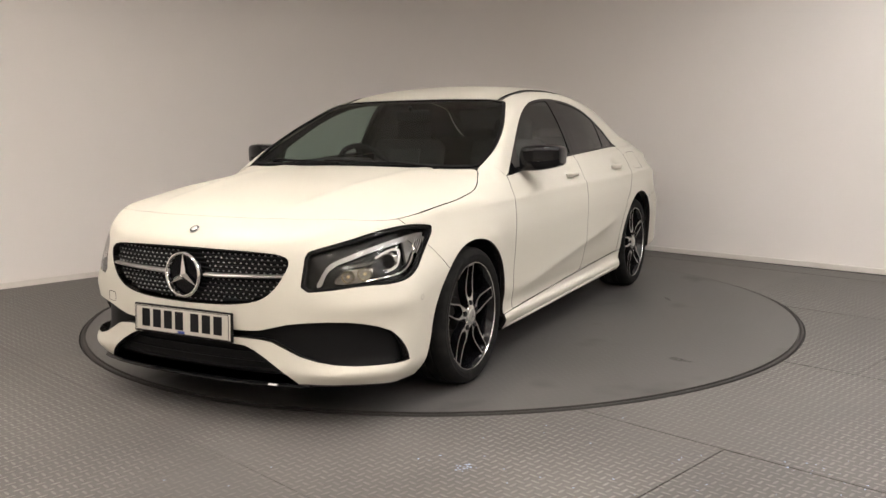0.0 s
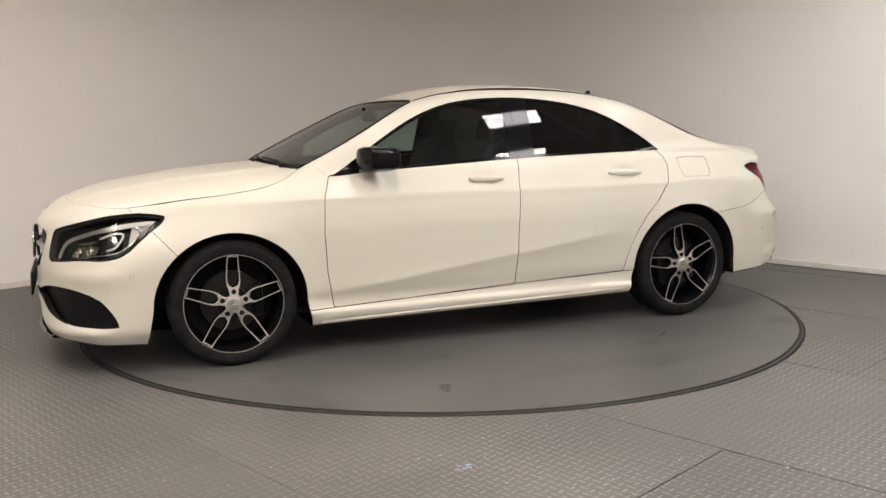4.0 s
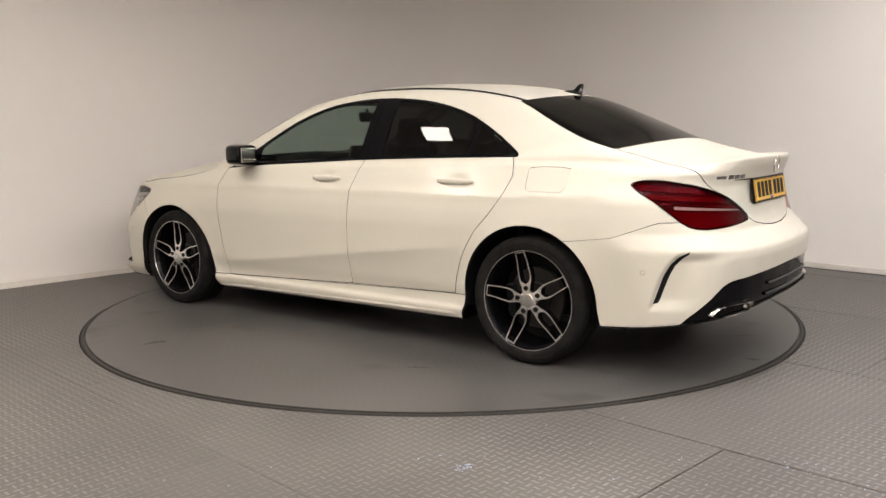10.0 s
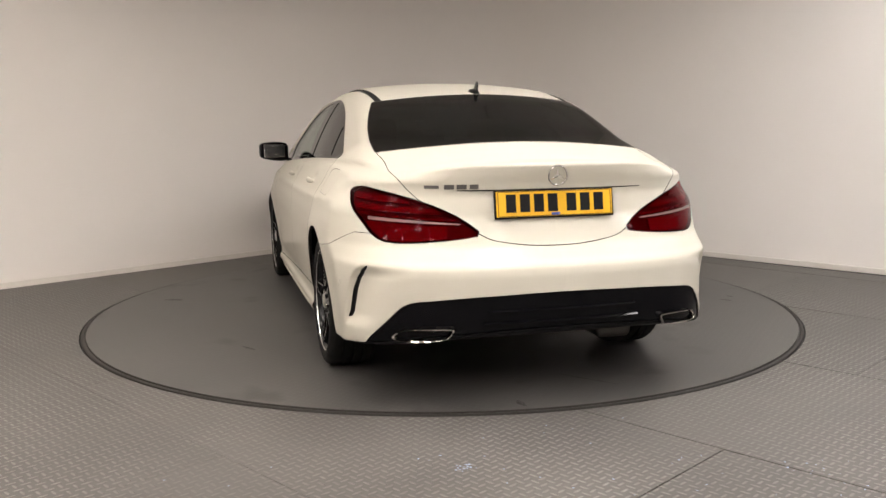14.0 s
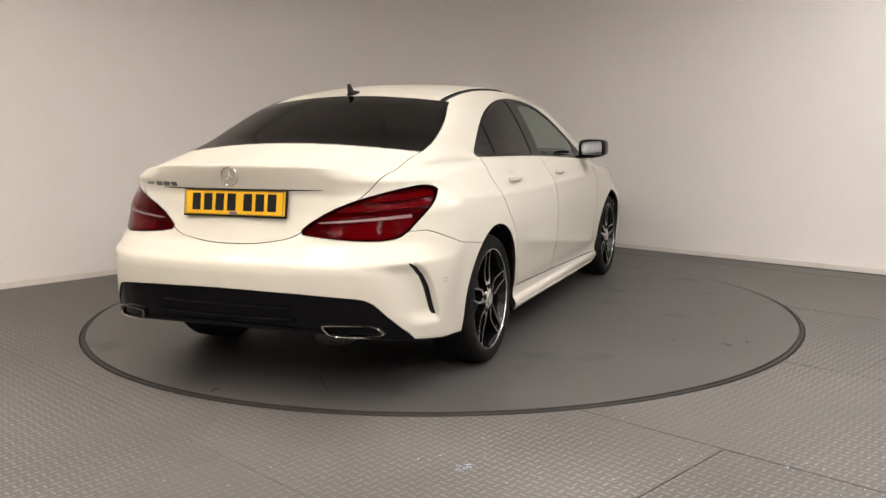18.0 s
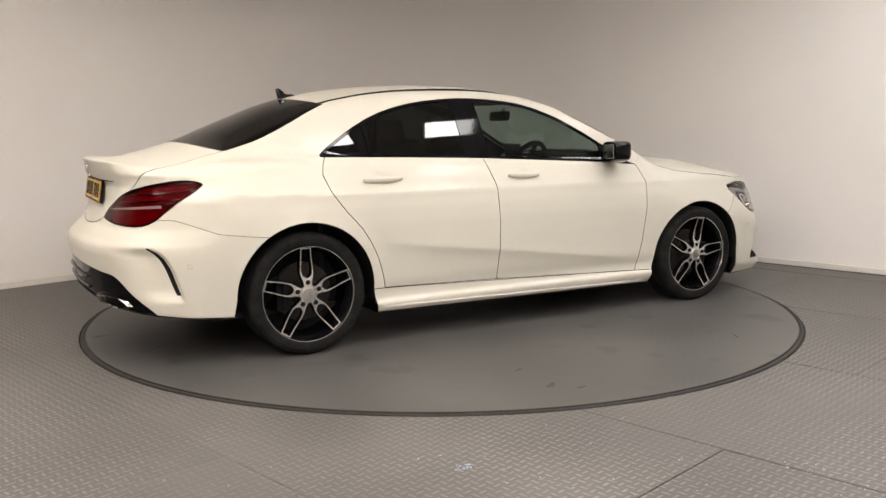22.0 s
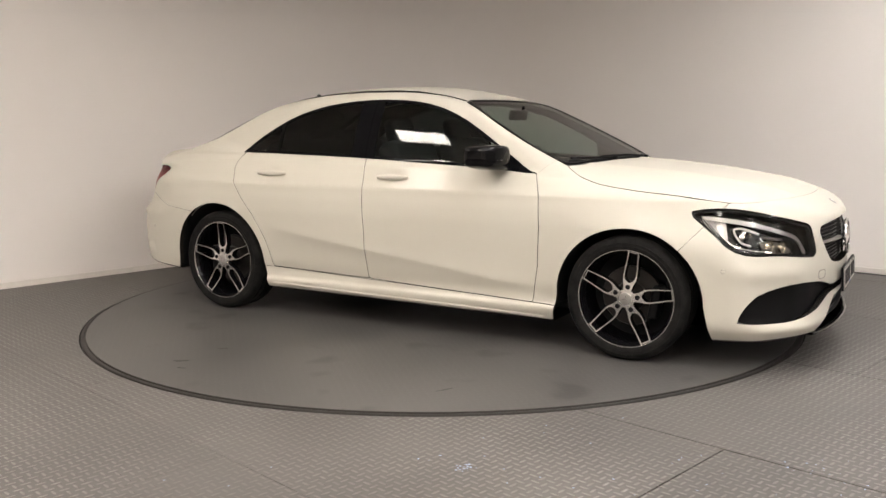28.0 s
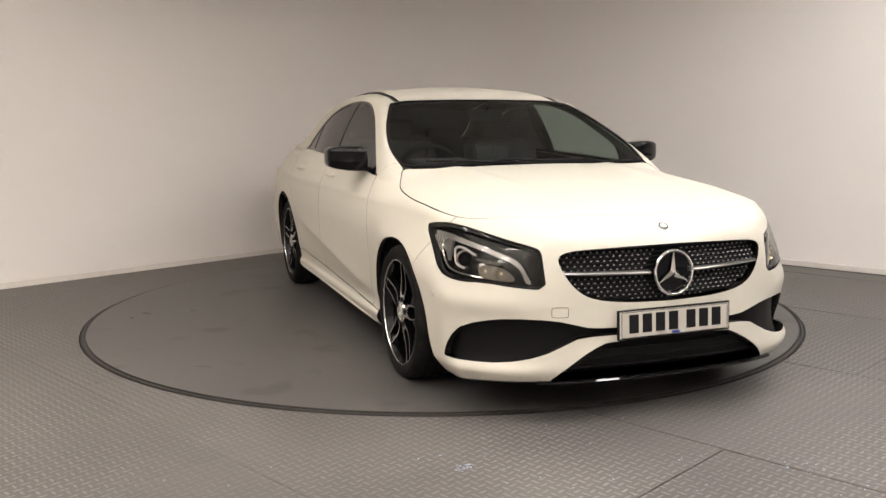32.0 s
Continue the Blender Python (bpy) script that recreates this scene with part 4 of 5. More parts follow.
# ---- linings of the cabin ----
def cabin_skin(sk, low):
    up, _ = cut(sk, sk.v[:, 2] - low)
    mid, _ = cut(up, 1.05 - up.v[:, 0])
    aft, _ = cut(mid, mid.v[:, 0] + 2.0)
    return Skin(aft.v - 0.022 * aft.n, -aft.n, aft.t[:, ::-1])


mesh_skin("headlining", cabin_skin(shell["roof"], 0.9), MAT["trim"], car, "dark headlining", 0.0, 2)
for side_no in (0, 1):
    mesh_skin("pillar_lining", cabin_skin(shell["side_frame"], 0.90), MAT["trim"], car, "dark pillar lining", 0.0, side_no)
    mesh_skin("door_lining", cabin_skin(shell["door_front"], 0.3), MAT["trim"], car, "dark door lining", 0.0, side_no)
    mesh_skin("door_lining", cabin_skin(shell["door_rear"], 0.3), MAT["trim"], car, "dark door lining", 0.0, side_no)

# cabin floor, shelf and bulkheads
bm = bmesh.new()
box(bm, (2.9, 1.40, 0.03), pose(-0.35, 0, 0.215), 0.005)
box(bm, (0.03, 1.40, 0.62), pose(0.86, 0, 0.52), 0.005)
box(bm, (0.70, 1.24, 0.02), pose(-1.52, 0, 0.965), 0.005)
box(bm, (0.03, 1.40, 0.70), pose(-1.22, 0, 0.58), 0.005)
part("cabin_tub", bm, MAT["trim"], car, "dark cabin floor and rear shelf")
bm = bmesh.new()
box(bm, (0.46, 1.44, 0.20), pose(0.66, 0, 0.83, 0, 6, 0), 0.05, 4)
box(bm, (0.22, 0.36, 0.06), pose(0.60, -0.37, 0.95, 0, 4, 0), 0.025, 3)
part("dashboard", bm, MAT["trim"], car, "dark dashboard", smooth=True)
bm = box(bmesh.new(), (0.015, 0.20, 0.11), pose(0.47, 0, 0.985, 0, -12, 0), 0.006)
part("display_screen", bm, MAT["trim"], car, "small black display screen")
ring = [(0.187 * math.cos(2 * math.pi * i / 32), 0.187 * math.sin(2 * math.pi * i / 32), 0) for i in range(32)]
bm = merge(tube(ring, 0.017, 8, True), box(bmesh.new(), (0.36, 0.045, 0.02), Matrix(), 0.006), box(bmesh.new(), (0.10, 0.12, 0.04), Matrix(), 0.015), box(bmesh.new(), (0.04, 0.18, 0.02), pose(0, -0.09, 0), 0.006))
bmesh.ops.transform(bm, matrix=pose(0.32, -0.36, 0.885) @ pose(0, 0, 0, 0, -62, 0) @ pose(0, 0, 0, 0, 0, 90), verts=bm.verts)
part("steering_wheel", bm, MAT["black"], car, "black steering wheel", smooth=True)
bm = box(bmesh.new(), (0.03, 0.22, 0.065), pose(0.36, 0, 1.225, 0, 12, 0), 0.012, 3)
merge(bm, tube([(0.37, 0, 1.24), (0.40, 0, 1.275)], 0.010))
part("interior_mirror", bm, MAT["black"], car, "black interior mirror", smooth=True)


def seat(x, y, wide, bench=False):
    bm = bmesh.new()
    box(bm, (0.52, wide, 0.16), pose(x + 0.18, y, 0.50, 0, -6, 0), 0.05, 4)
    base = part("seat_base", bm, MAT["seat"], car, "dark cloth seat", smooth=True)
    bm = bmesh.new()
    box(bm, (0.15, wide, 0.62), pose(x - 0.14, y, 0.78, 0, -20, 0), 0.06, 4)
    part("seat_back", bm, MAT["seat"], base, smooth=True)
    for k in ((-0.30, 0.30) if bench else (0.0,)):
        bm = bmesh.new()
        box(bm, (0.09, 0.25, 0.17), pose(x - 0.28, y + k, 1.125 if not bench else 1.06, 0, -12, 0), 0.04, 4)
        part("headrest", bm, MAT["seat"], base, smooth=True)


seat(0.0, 0.36, 0.50)
seat(0.0, -0.36, 0.50)
seat(-0.88, 0.0, 1.22, True)

# ---- wheel housings ----
for ax, r in ((AXLE_F + 0.005, 0.380), (AXLE_R - 0.006, 0.382)):
    for sgn in (1, -1):
        bm = bmesh.new()
        n = 40
        rows = []
        for i in range(n + 1):
            a = radians(-10 + 200 * i / n)
            rows.append([bm.verts.new((ax + q * r * math.cos(a), sgn * yy, HUB_Z + q * r * math.sin(a))) for q, yy in ((1.0, 0.836), (1.005, 0.72), (1.0, 0.52), (0.2, 0.515))])
        for a, b in zip(rows, rows[1:]):
            for k in range(3):
                bm.faces.new((a[k], a[k + 1], b[k + 1], b[k]))
        part("wheel_housing", bm, MAT["mesh_black"], car, "black wheel-arch lining", smooth=True)


# ---- wheels ----
def spoke_loops():
    """Outer and inner line of a looped spoke: half widths along the radius."""
    outer = [(0.2395, 0.0275), (0.225, 0.0285), (0.20, 0.0300), (0.17, 0.0325), (0.14, 0.0350), (0.12, 0.0360), (0.10, 0.0345), (0.085, 0.0300), (0.070, 0.0245), (0.050, 0.0215), (0.034, 0.0190)]
    inner = [(0.2345, 0.0220), (0.220, 0.0228), (0.20, 0.0241), (0.17, 0.0263), (0.14, 0.0285), (0.12, 0.0288), (0.103, 0.0262), (0.092, 0.0200), (0.087, 0.0120), (0.083, 0.0062), (0.0815, 0.0020)]
    return outer, inner


def face_depth(r):
    """How far the spoke face lies behind the rim's edge."""
    return 0.014 + 0.012 * math.sin(math.pi * min(max((r - 0.03) / 0.21, 0), 1))


def spoke(top, low):
    bm = bmesh.new()
    outer, inner = spoke_loops()

    def ringed(pts):
        return [(w, r) for r, w in pts] + [(-w, r) for r, w in reversed(pts)]
    lo, li = ringed(outer), ringed(inner)
    n = len(lo)
    v = [[bm.verts.new((w, -(face_depth(r) + d), r)) for w, r in line] for line, d in ((lo, top), (li, top), (lo, low), (li, low))]
    for i in range(n):
        j = (i + 1) % n
        bm.faces.new((v[0][i], v[0][j], v[1][j], v[1][i]))
        bm.faces.new((v[2][i], v[3][i], v[3][j], v[2][j]))
        bm.faces.new((v[0][i], v[2][i], v[2][j], v[0][j]))
        bm.faces.new((v[1][i], v[1][j], v[3][j], v[3][i]))
    bmesh.ops.recalc_face_normals(bm, faces=bm.faces)
    return bm


def wheel(ax, sgn, turn):
    tread = [(0.3165, 0.030), (0.3170, 0.062), (0.3100, 0.064), (0.3100, 0.072), (0.3170, 0.074), (0.3172, 0.106), (0.3100, 0.108), (0.3100, 0.116), (0.3172, 0.118), (0.3170, 0.150), (0.3100, 0.152), (0.3100, 0.160), (0.3170, 0.162), (0.3160, 0.195)]
    prof = [(0.243, 0.020), (0.247, 0.009), (0.254, 0.003), (0.268, 0.0005), (0.2685, 0.0018), (0.285, 0.000), (0.2855, 0.0015), (0.297, 0.004), (0.307, 0.012)] + tread + [(0.306, 0.214), (0.285, 0.224), (0.25, 0.222), (0.243, 0.205)]
    bm = lathe([(r, -d) for r, d in prof], 96)
    root = part("wheel", bm, MAT["tyre"], car, "low-profile black tyre on a two-tone alloy rim", smooth=True, angle=40)
    bm = lathe([(r, -d) for r, d in ((0.2485, 0.010), (0.2475, 0.0065), (0.2445, 0.0065), (0.2430, 0.0100))], 96)
    part("rim_edge", bm, MAT["cut_metal"], root, "bright machined rim edge", smooth=True)
    bm = lathe([(r, -d) for r, d in ((0.2435, 0.0095), (0.2380, 0.020), (0.229, 0.034), (0.224, 0.07), (0.222, 0.19), (0.235, 0.205))], 96)
    part("rim_barrel", bm, MAT["alloy_black"], root, "gloss black rim barrel", smooth=True)
    bm = lathe([(r, -d) for r, d in ((0.0, 0.095), (0.075, 0.095), (0.080, 0.110), (0.150, 0.110), (0.152, 0.113), (0.152, 0.132), (0.07, 0.134))], 64)
    part("brake_disc", bm, MAT["disc"], root, "worn steel brake disc", smooth=True)
    bm = bmesh.new()
    box(bm, (0.05, 0.10, 0.17), pose(-0.13 if ax > 0 else 0.13, -0.12, 0.0), 0.015)
    part("caliper", bm, MAT["black"], root, smooth=True)
    bm = lathe([(r, -d) for r, d in ((0.0, 0.190), (0.235, 0.190), (0.235, 0.194))], 48)
    part("back_plate", bm, MAT["mesh_black"], root)
    for k in range(5):
        m = pose(0, 0, 0, 0, 72 * k, 0)
        bm = spoke(0.0, 0.0025)
        bmesh.ops.transform(bm, matrix=m, verts=bm.verts)
        arm = part("spoke", bm, MAT["cut_metal"], root, "bright machined looped spoke")
        bm = spoke(0.003, 0.040)
        bmesh.ops.transform(bm, matrix=m, verts=bm.verts)
        part("spoke_side", bm, MAT["alloy_black"], root, "gloss black spoke side")
        bm = lathe([(0.0112, -0.014), (0.0125, -0.017), (0.0125, -0.020)], 14)
        bmesh.ops.transform(bm, matrix=m @ pose(0, -0.0, 0.060), verts=bm.verts)
        part("bolt_socket", bm, MAT["alloy_black"], root, "black wheel-bolt socket")
        bm = lathe([(0.0, -0.0165), (0.0112, -0.0165)], 14)
        bmesh.ops.transform(bm, matrix=m @ pose(0, -0.0, 0.060), verts=bm.verts)
        part("wheel_bolt", bm, MAT["mesh_black"], root)
    bm = lathe([(0.0, -0.0135), (0.028, -0.0140), (0.036, -0.0155), (0.047, -0.0185), (0.050, -0.024), (0.050, -0.05)], 48)
    part("hub", bm, MAT["cut_metal"], root, "bright machined hub", smooth=True)
    bm = lathe([(0.0, -0.0080), (0.020, -0.0084), (0.0285, -0.0095), (0.0315, -0.0125), (0.0320, -0.016)], 40)
    cap = part("centre_cap", bm, MAT["satin"], root, "satin silver centre cap", smooth=True)
    bm = bmesh.new()
    for k in range(3):
        box(bm, (0.0035, 0.0015, 0.019), pose(0, 0, 0, 0, 120 * k, 0) @ pose(0, -0.0078, 0.0095))
    part("cap_mark", bm, MAT["reflector"], cap)
    slim = Matrix.Diagonal((0.985, 1, 0.985, 1)) if ax > 0 else Matrix()
    low = 0.004 if ax > 0 else -0.0012
    out_y = 0.872 if ax > 0 else 0.862
    for ob in [root, *root.children_recursive]:
        ob.data.transform(slim)
    root.matrix_basis = pose(ax, out_y, HUB_Z - low, 0, turn, 0) if sgn > 0 else pose(ax, -out_y, HUB_Z - low, 0, 0, 180) @ pose(0, 0, 0, 0, turn, 0)
    return root


wheel(AXLE_F, 1, 0)
wheel(AXLE_R, 1, 11)
wheel(AXLE_F, -1, -9)
wheel(AXLE_R, -1, 2.6)

# ---- lamps ----
for ob in link_both("headlight_lens", shell["headlight"], MAT["lens"], "clear headlight cover", 0.0):
    ob.visible_shadow = False
bowl("headlight_housing", shell["headlight"], 0.055, MAT["lamp_grey"], "dark grey headlight housing")
hl_in = inset(shell["headlight"], 0.020)
hf, hz = headlight_field(shell["headlight"]), shell["headlight"].v[:, 2]


LAMP_OUT = 1.6


def lamp_piece(name, points, deep, mat, label, thick):
    """A shaped piece that lies deep behind the headlight cover; its outline is in degrees round the corner and height."""
    f = outline(fan(shell["headlight"], 1.2, 1), hz, rounded([((q + LAMP_OUT) * 0.0166, z) for q, z in points], 1))
    piece, _ = cut(inset(shell["headlight"], deep), f)
    link_both(name, piece, mat, label, thick)


lamp_piece("daylight_strip", [(57.0, 0.740), (49.3, 0.728), (42.6, 0.704), (36.1, 0.668), (32.4, 0.640), (30.9, 0.594), (29.6, 0.553), (31.0, 0.553), (32.0, 0.605), (34.2, 0.637), (37.7, 0.657), (41.7, 0.681), (46.9, 0.700), (52.7, 0.714), (57.3, 0.722)], 0.018, MAT["strip_silver"], "silver daylight-running strip", 0.006)
lamp_piece("reflector_shelf", [(43.0, 0.650), (36.9, 0.636), (36.3, 0.623), (42.6, 0.636)], 0.022, MAT["shelf_grey"], "ribbed grey shelf over the reflectors", 0.012)
lamp_piece("reflector_back", [(42.6, 0.632), (36.3, 0.620), (33.4, 0.575), (34.6, 0.560), (40.8, 0.570), (42.4, 0.600)], 0.046, MAT["lamp_dull"], "dull grey reflector backing", 0.004)
rim_band, _ = cut(inset(shell["headlight"], 0.006), 0.010 - hf)
link_both("headlight_surround", rim_band, MAT["black"], "black headlight surround", 0.02)
tip, _ = cut(hl_in, np.minimum.reduce([hf - 0.034, fan(shell["headlight"], 1.2, 1) - 52.6 * 0.0166]))
link_both("side_reflector", Skin(tip.v - 0.016 * tip.n, tip.n, tip.t), MAT["strip_silver"], "dull silver side reflector", 0.012)


def on_front(deg, z, deep):
    """A place behind the headlight cover: its middle and its outward direction."""
    lo, hi = 0.2, 1.3
    c, s = math.cos(radians(deg + LAMP_OUT)), math.sin(radians(deg + LAMP_OUT))
    for _ in range(22):
        mid = (lo + hi) / 2
        lo, hi = (mid, hi) if body_field(np.array(1.2 + mid * c), np.array(mid * s), np.array(z)) < 0 else (lo, mid)
    p = Vector((1.2 + lo * c, lo * s, z))
    n = skin_normal(*p)
    return p - deep * n, Vector((0.93, 0.30, 0.0)).normalized()


def lamp_bowl(name, deg, z, deep, profile, mat, label, sgn, parent=None, n=36):
    """A turned lamp part behind the headlight cover, facing forward and a little outward."""
    p, d = on_front(deg, z, deep)
    bm = lathe(profile, n)
    bmesh.ops.transform(bm, matrix=Matrix.Translation(p) @ d.to_track_quat("Y", "Z").to_matrix().to_4x4(), verts=bm.verts)
    return part(name, flipped(bm) if sgn else bm, mat, parent or car, label, smooth=True)


for sgn in (0, 1):
    r = 0.030
    ring_ob = lamp_bowl("main_projector", 46.4, 0.645, 0.044, [(r + 0.008, -0.012), (r + 0.007, 0.002), (r + 0.003, 0.009), (r - 0.001, 0.008), (r - 0.005, 0.000), (r - 0.007, -0.014)], MAT["reflector"], "round projector lamp in a chrome bezel", sgn)
    lamp_bowl("projector_lens", 46.4, 0.645, 0.044, [(0.0, 0.014), (r * 0.4, 0.011), (r * 0.68, 0.001), (r * 0.80, -0.012)], MAT["gloss_black"], "dark glass projector lens", sgn, ring_ob)
    for nm, line, deep, rad, mat, lab in (
            ("chrome_edge", [(50.6, 0.722), (53.0, 0.708), (53.6, 0.692), (53.2, 0.668), (51.7, 0.630), (49.6, 0.600), (46.5, 0.585), (43.0, 0.578), (40.5, 0.571)], 0.024, 0.0040, "reflector", "thin chrome line round the lamp"),
            ("lamp_bracket", [(43.0, 0.660), (46.8, 0.688), (49.0, 0.686), (49.4, 0.672), (48.8, 0.645), (47.8, 0.617), (45.6, 0.607)], 0.030, 0.0050, "lamp_silver", "curved silver bracket round the projector")):
        smooth_line = np.array(line)
        for _ in range(2):
            mids = np.stack([0.75 * smooth_line[:-1] + 0.25 * smooth_line[1:], 0.25 * smooth_line[:-1] + 0.75 * smooth_line[1:]], 1).reshape(-1, 2)
            smooth_line = np.concatenate([smooth_line[:1], mids, smooth_line[-1:]])
        bm = tube([on_front(q, z, deep)[0] for q, z in smooth_line], rad, 8)
        part(nm, flipped(bm) if sgn else bm, MAT[mat], car, lab, smooth=True)
    for deg, z, r2 in ((40.3, 0.601, 0.026), (36.6, 0.592, 0.024)):
        scoop = lamp_bowl("low_reflector", deg, z, 0.034, [(0.005, -0.030), (r2 * 0.45, -0.024), (r2 * 0.8, -0.010), (r2, 0.004), (r2 + 0.0015, 0.004), (r2 + 0.002, -0.008)], MAT["warm_reflector"], "warm bright reflector bowl", sgn, None, 28)
        lamp_bowl("bulb", deg, z, 0.040, [(0.0, 0.004), (0.004, 0.003), (0.007, -0.004), (0.007, -0.022)], MAT["bulb"], "warm glass bulb", sgn, scoop, 16)
    # fine ribs in the outer corner
    for k in range(5):
        q0 = 55.2 + 0.55 * k
        bm = tube([on_front(q0, 0.733 - 0.004 * k, 0.022)[0], on_front(q0 - 1.2, 0.700 - 0.004 * k, 0.026)[0], on_front(q0 - 2.6, 0.668 - 0.002 * k, 0.030)[0]], 0.0016, 6)
        part("corner_rib", flipped(bm) if sgn else bm, MAT["lamp_silver"], car, "fine silver rib", smooth=True)

tl = shell["taillight"]
tf, ta, tz = taillight_field(tl), fan(tl, 1.2, -1) / 0.0166, tl.v[:, 2]
MAT["red_glass"] = plain_glass("red_lens_glass", (0.55, 0.030, 0.050), 1.12)
for ob in link_both("taillight_lens", tl, MAT["red_glass"], "red taillight cover", 0.0):
    ob.visible_shadow = False
bowl("taillight_housing", tl, 0.020, MAT["red_deep"], "deep red taillight housing")
mid_line = 0.770 + 0.0013 * (ta - 22.8)
strip, other = cut(Skin(tl.v + 0.0012 * tl.n, tl.n, tl.t), np.minimum.reduce([0.0020 + 0.00022 * (ta - 18) - np.abs(tz - mid_line), tf - 0.016, 42.0 - ta]))
link_both("indicator_strip", strip, MAT["pale_strip"], "pale clear indicator strip", 0.003)
block, _ = cut(Skin(tl.v - 0.009 * tl.n, tl.n, tl.t), np.minimum.reduce([mid_line - 0.012 - tz, tf - 0.010, 45 - ta, ta - 24]))
link_both("brake_lamp", block, MAT["red"], "bright red brake lamp", 0.01)
block, _ = cut(Skin(tl.v - 0.010 * tl.n, tl.n, tl.t), np.minimum.reduce([np.sin((tz - mid_line) * 170.0) * 0.006 + 0.001, tz - mid_line - 0.012, tf - 0.012, 49 - ta]))
link_both("tail_lamp", block, MAT["red"], "red tail lamp", 0.01)

# ---- nose ----
bowl("grille_recess", shell["grille"], 0.055, MAT["mesh_black"], "black grille recess", mirror2=True)
bowl("bumper_intake", shell["fog"], 0.040, MAT["black"], "black bumper air intake", mirror2=True)
bowl("lower_duct", shell["lower_intake"], 0.05, MAT["black"], "black lower air duct", mirror2=True)
GRILLE = rounded([(-0.6, 0.695), (0.1, 0.693), (0.38, 0.686), (0.452, 0.676), (0.482, 0.655), (0.470, 0.61), (0.425, 0.538), (0.36, 0.494), (0.25, 0.474), (0.1, 0.467), (-0.6, 0.463)], 2)


def grille_pins():
    verts, faces = [], []
    bv, bf = [], []
    rows = 13
    for i in range(rows):
        z = 0.480 + 0.0172 * i
        for j in range(-36, 37):
            y = (j + (0.5 if i % 2 else 0.0)) * 0.0270
            if outline(np.array([abs(y)]), np.array([z]), GRILLE)[0] < 0.010 or math.hypot(y, z - 0.580) < 0.098 or abs(z - 0.583) < 0.013:
                continue
            x = skin_x(abs(y), z) - 0.030
            k = len(verts)
            w, h = 0.0066, 0.0040
            for dy, dz, dx in ((-w, 0, 0), (0, -h, 0), (w, 0, 0), (0, h, 0), (0, 0, 0.0030), (0, 0, -0.0015)):
                verts.append((x + dx, y + dy, z + dz))
            for a, b in ((0, 1), (1, 2), (2, 3), (3, 0)):
                faces.append((k + a, k + 4, k + b))
                faces.append((k + b, k + 5, k + a))
    tagged(mesh_object("grille_studding", verts, faces, MAT["stud"], car, "small bright grille studs"), kind="stuff")
    # the dark lattice that carries them
    for i in range(rows + 1):
        z = 0.480 + 0.0172 * (i - 0.5)
        ys = [y for y in np.linspace(-0.48, 0.48, 97) if outline(np.array([abs(y)]), np.array([z]), GRILLE)[0] > 0.004]
        if len(ys) < 3:
            continue
        pts = [(skin_x(abs(y), z) - 0.034, y, z) for y in ys[::4] + [ys[-1]]]
        k = len(bv)
        for p in pts:
            bv += [(p[0] + 0.005, p[1], p[2] - 0.0022), (p[0] + 0.005, p[1], p[2] + 0.0022), (p[0] - 0.012, p[1], p[2] + 0.0022), (p[0] - 0.012, p[1], p[2] - 0.0022)]
        for a in range(len(pts) - 1):
            for c in range(4):
                bf.append((k + 4 * a + c, k + 4 * a + 4 + c, k + 4 * a + 4 + (c + 1) % 4, k + 4 * a + (c + 1) % 4))
    mesh_object("grille_lattice", bv, bf, MAT["mesh_black"], car, "black grille lattice")


grille_pins()
for sgn in (1, -1):
    bm = bmesh.new()
    prev = None
    for i in range(13):
        y = 0.095 + (0.455 - 0.095) * i / 12
        x = skin_x(y, 0.583) - 0.012
        h = 0.0095 - 0.003 * (i / 12)
        ring_v = [bm.verts.new((x + dx, sgn * y, 0.583 + 0.010 * (i / 12) + dz)) for dx, dz in ((-0.012, -h), (0.004, -h * 0.8), (0.010, 0), (0.004, h * 0.8), (-0.012, h))]
        if prev:
            for k in range(5):
                bm.faces.new((prev[k], ring_v[k], ring_v[(k + 1) % 5], prev[(k + 1) % 5]))
        prev = ring_v
    bmesh.ops.recalc_face_normals(bm, faces=bm.faces)
    part("grille_bar", bm, MAT["satin"], car, "silver grille bar", smooth=True, angle=60)


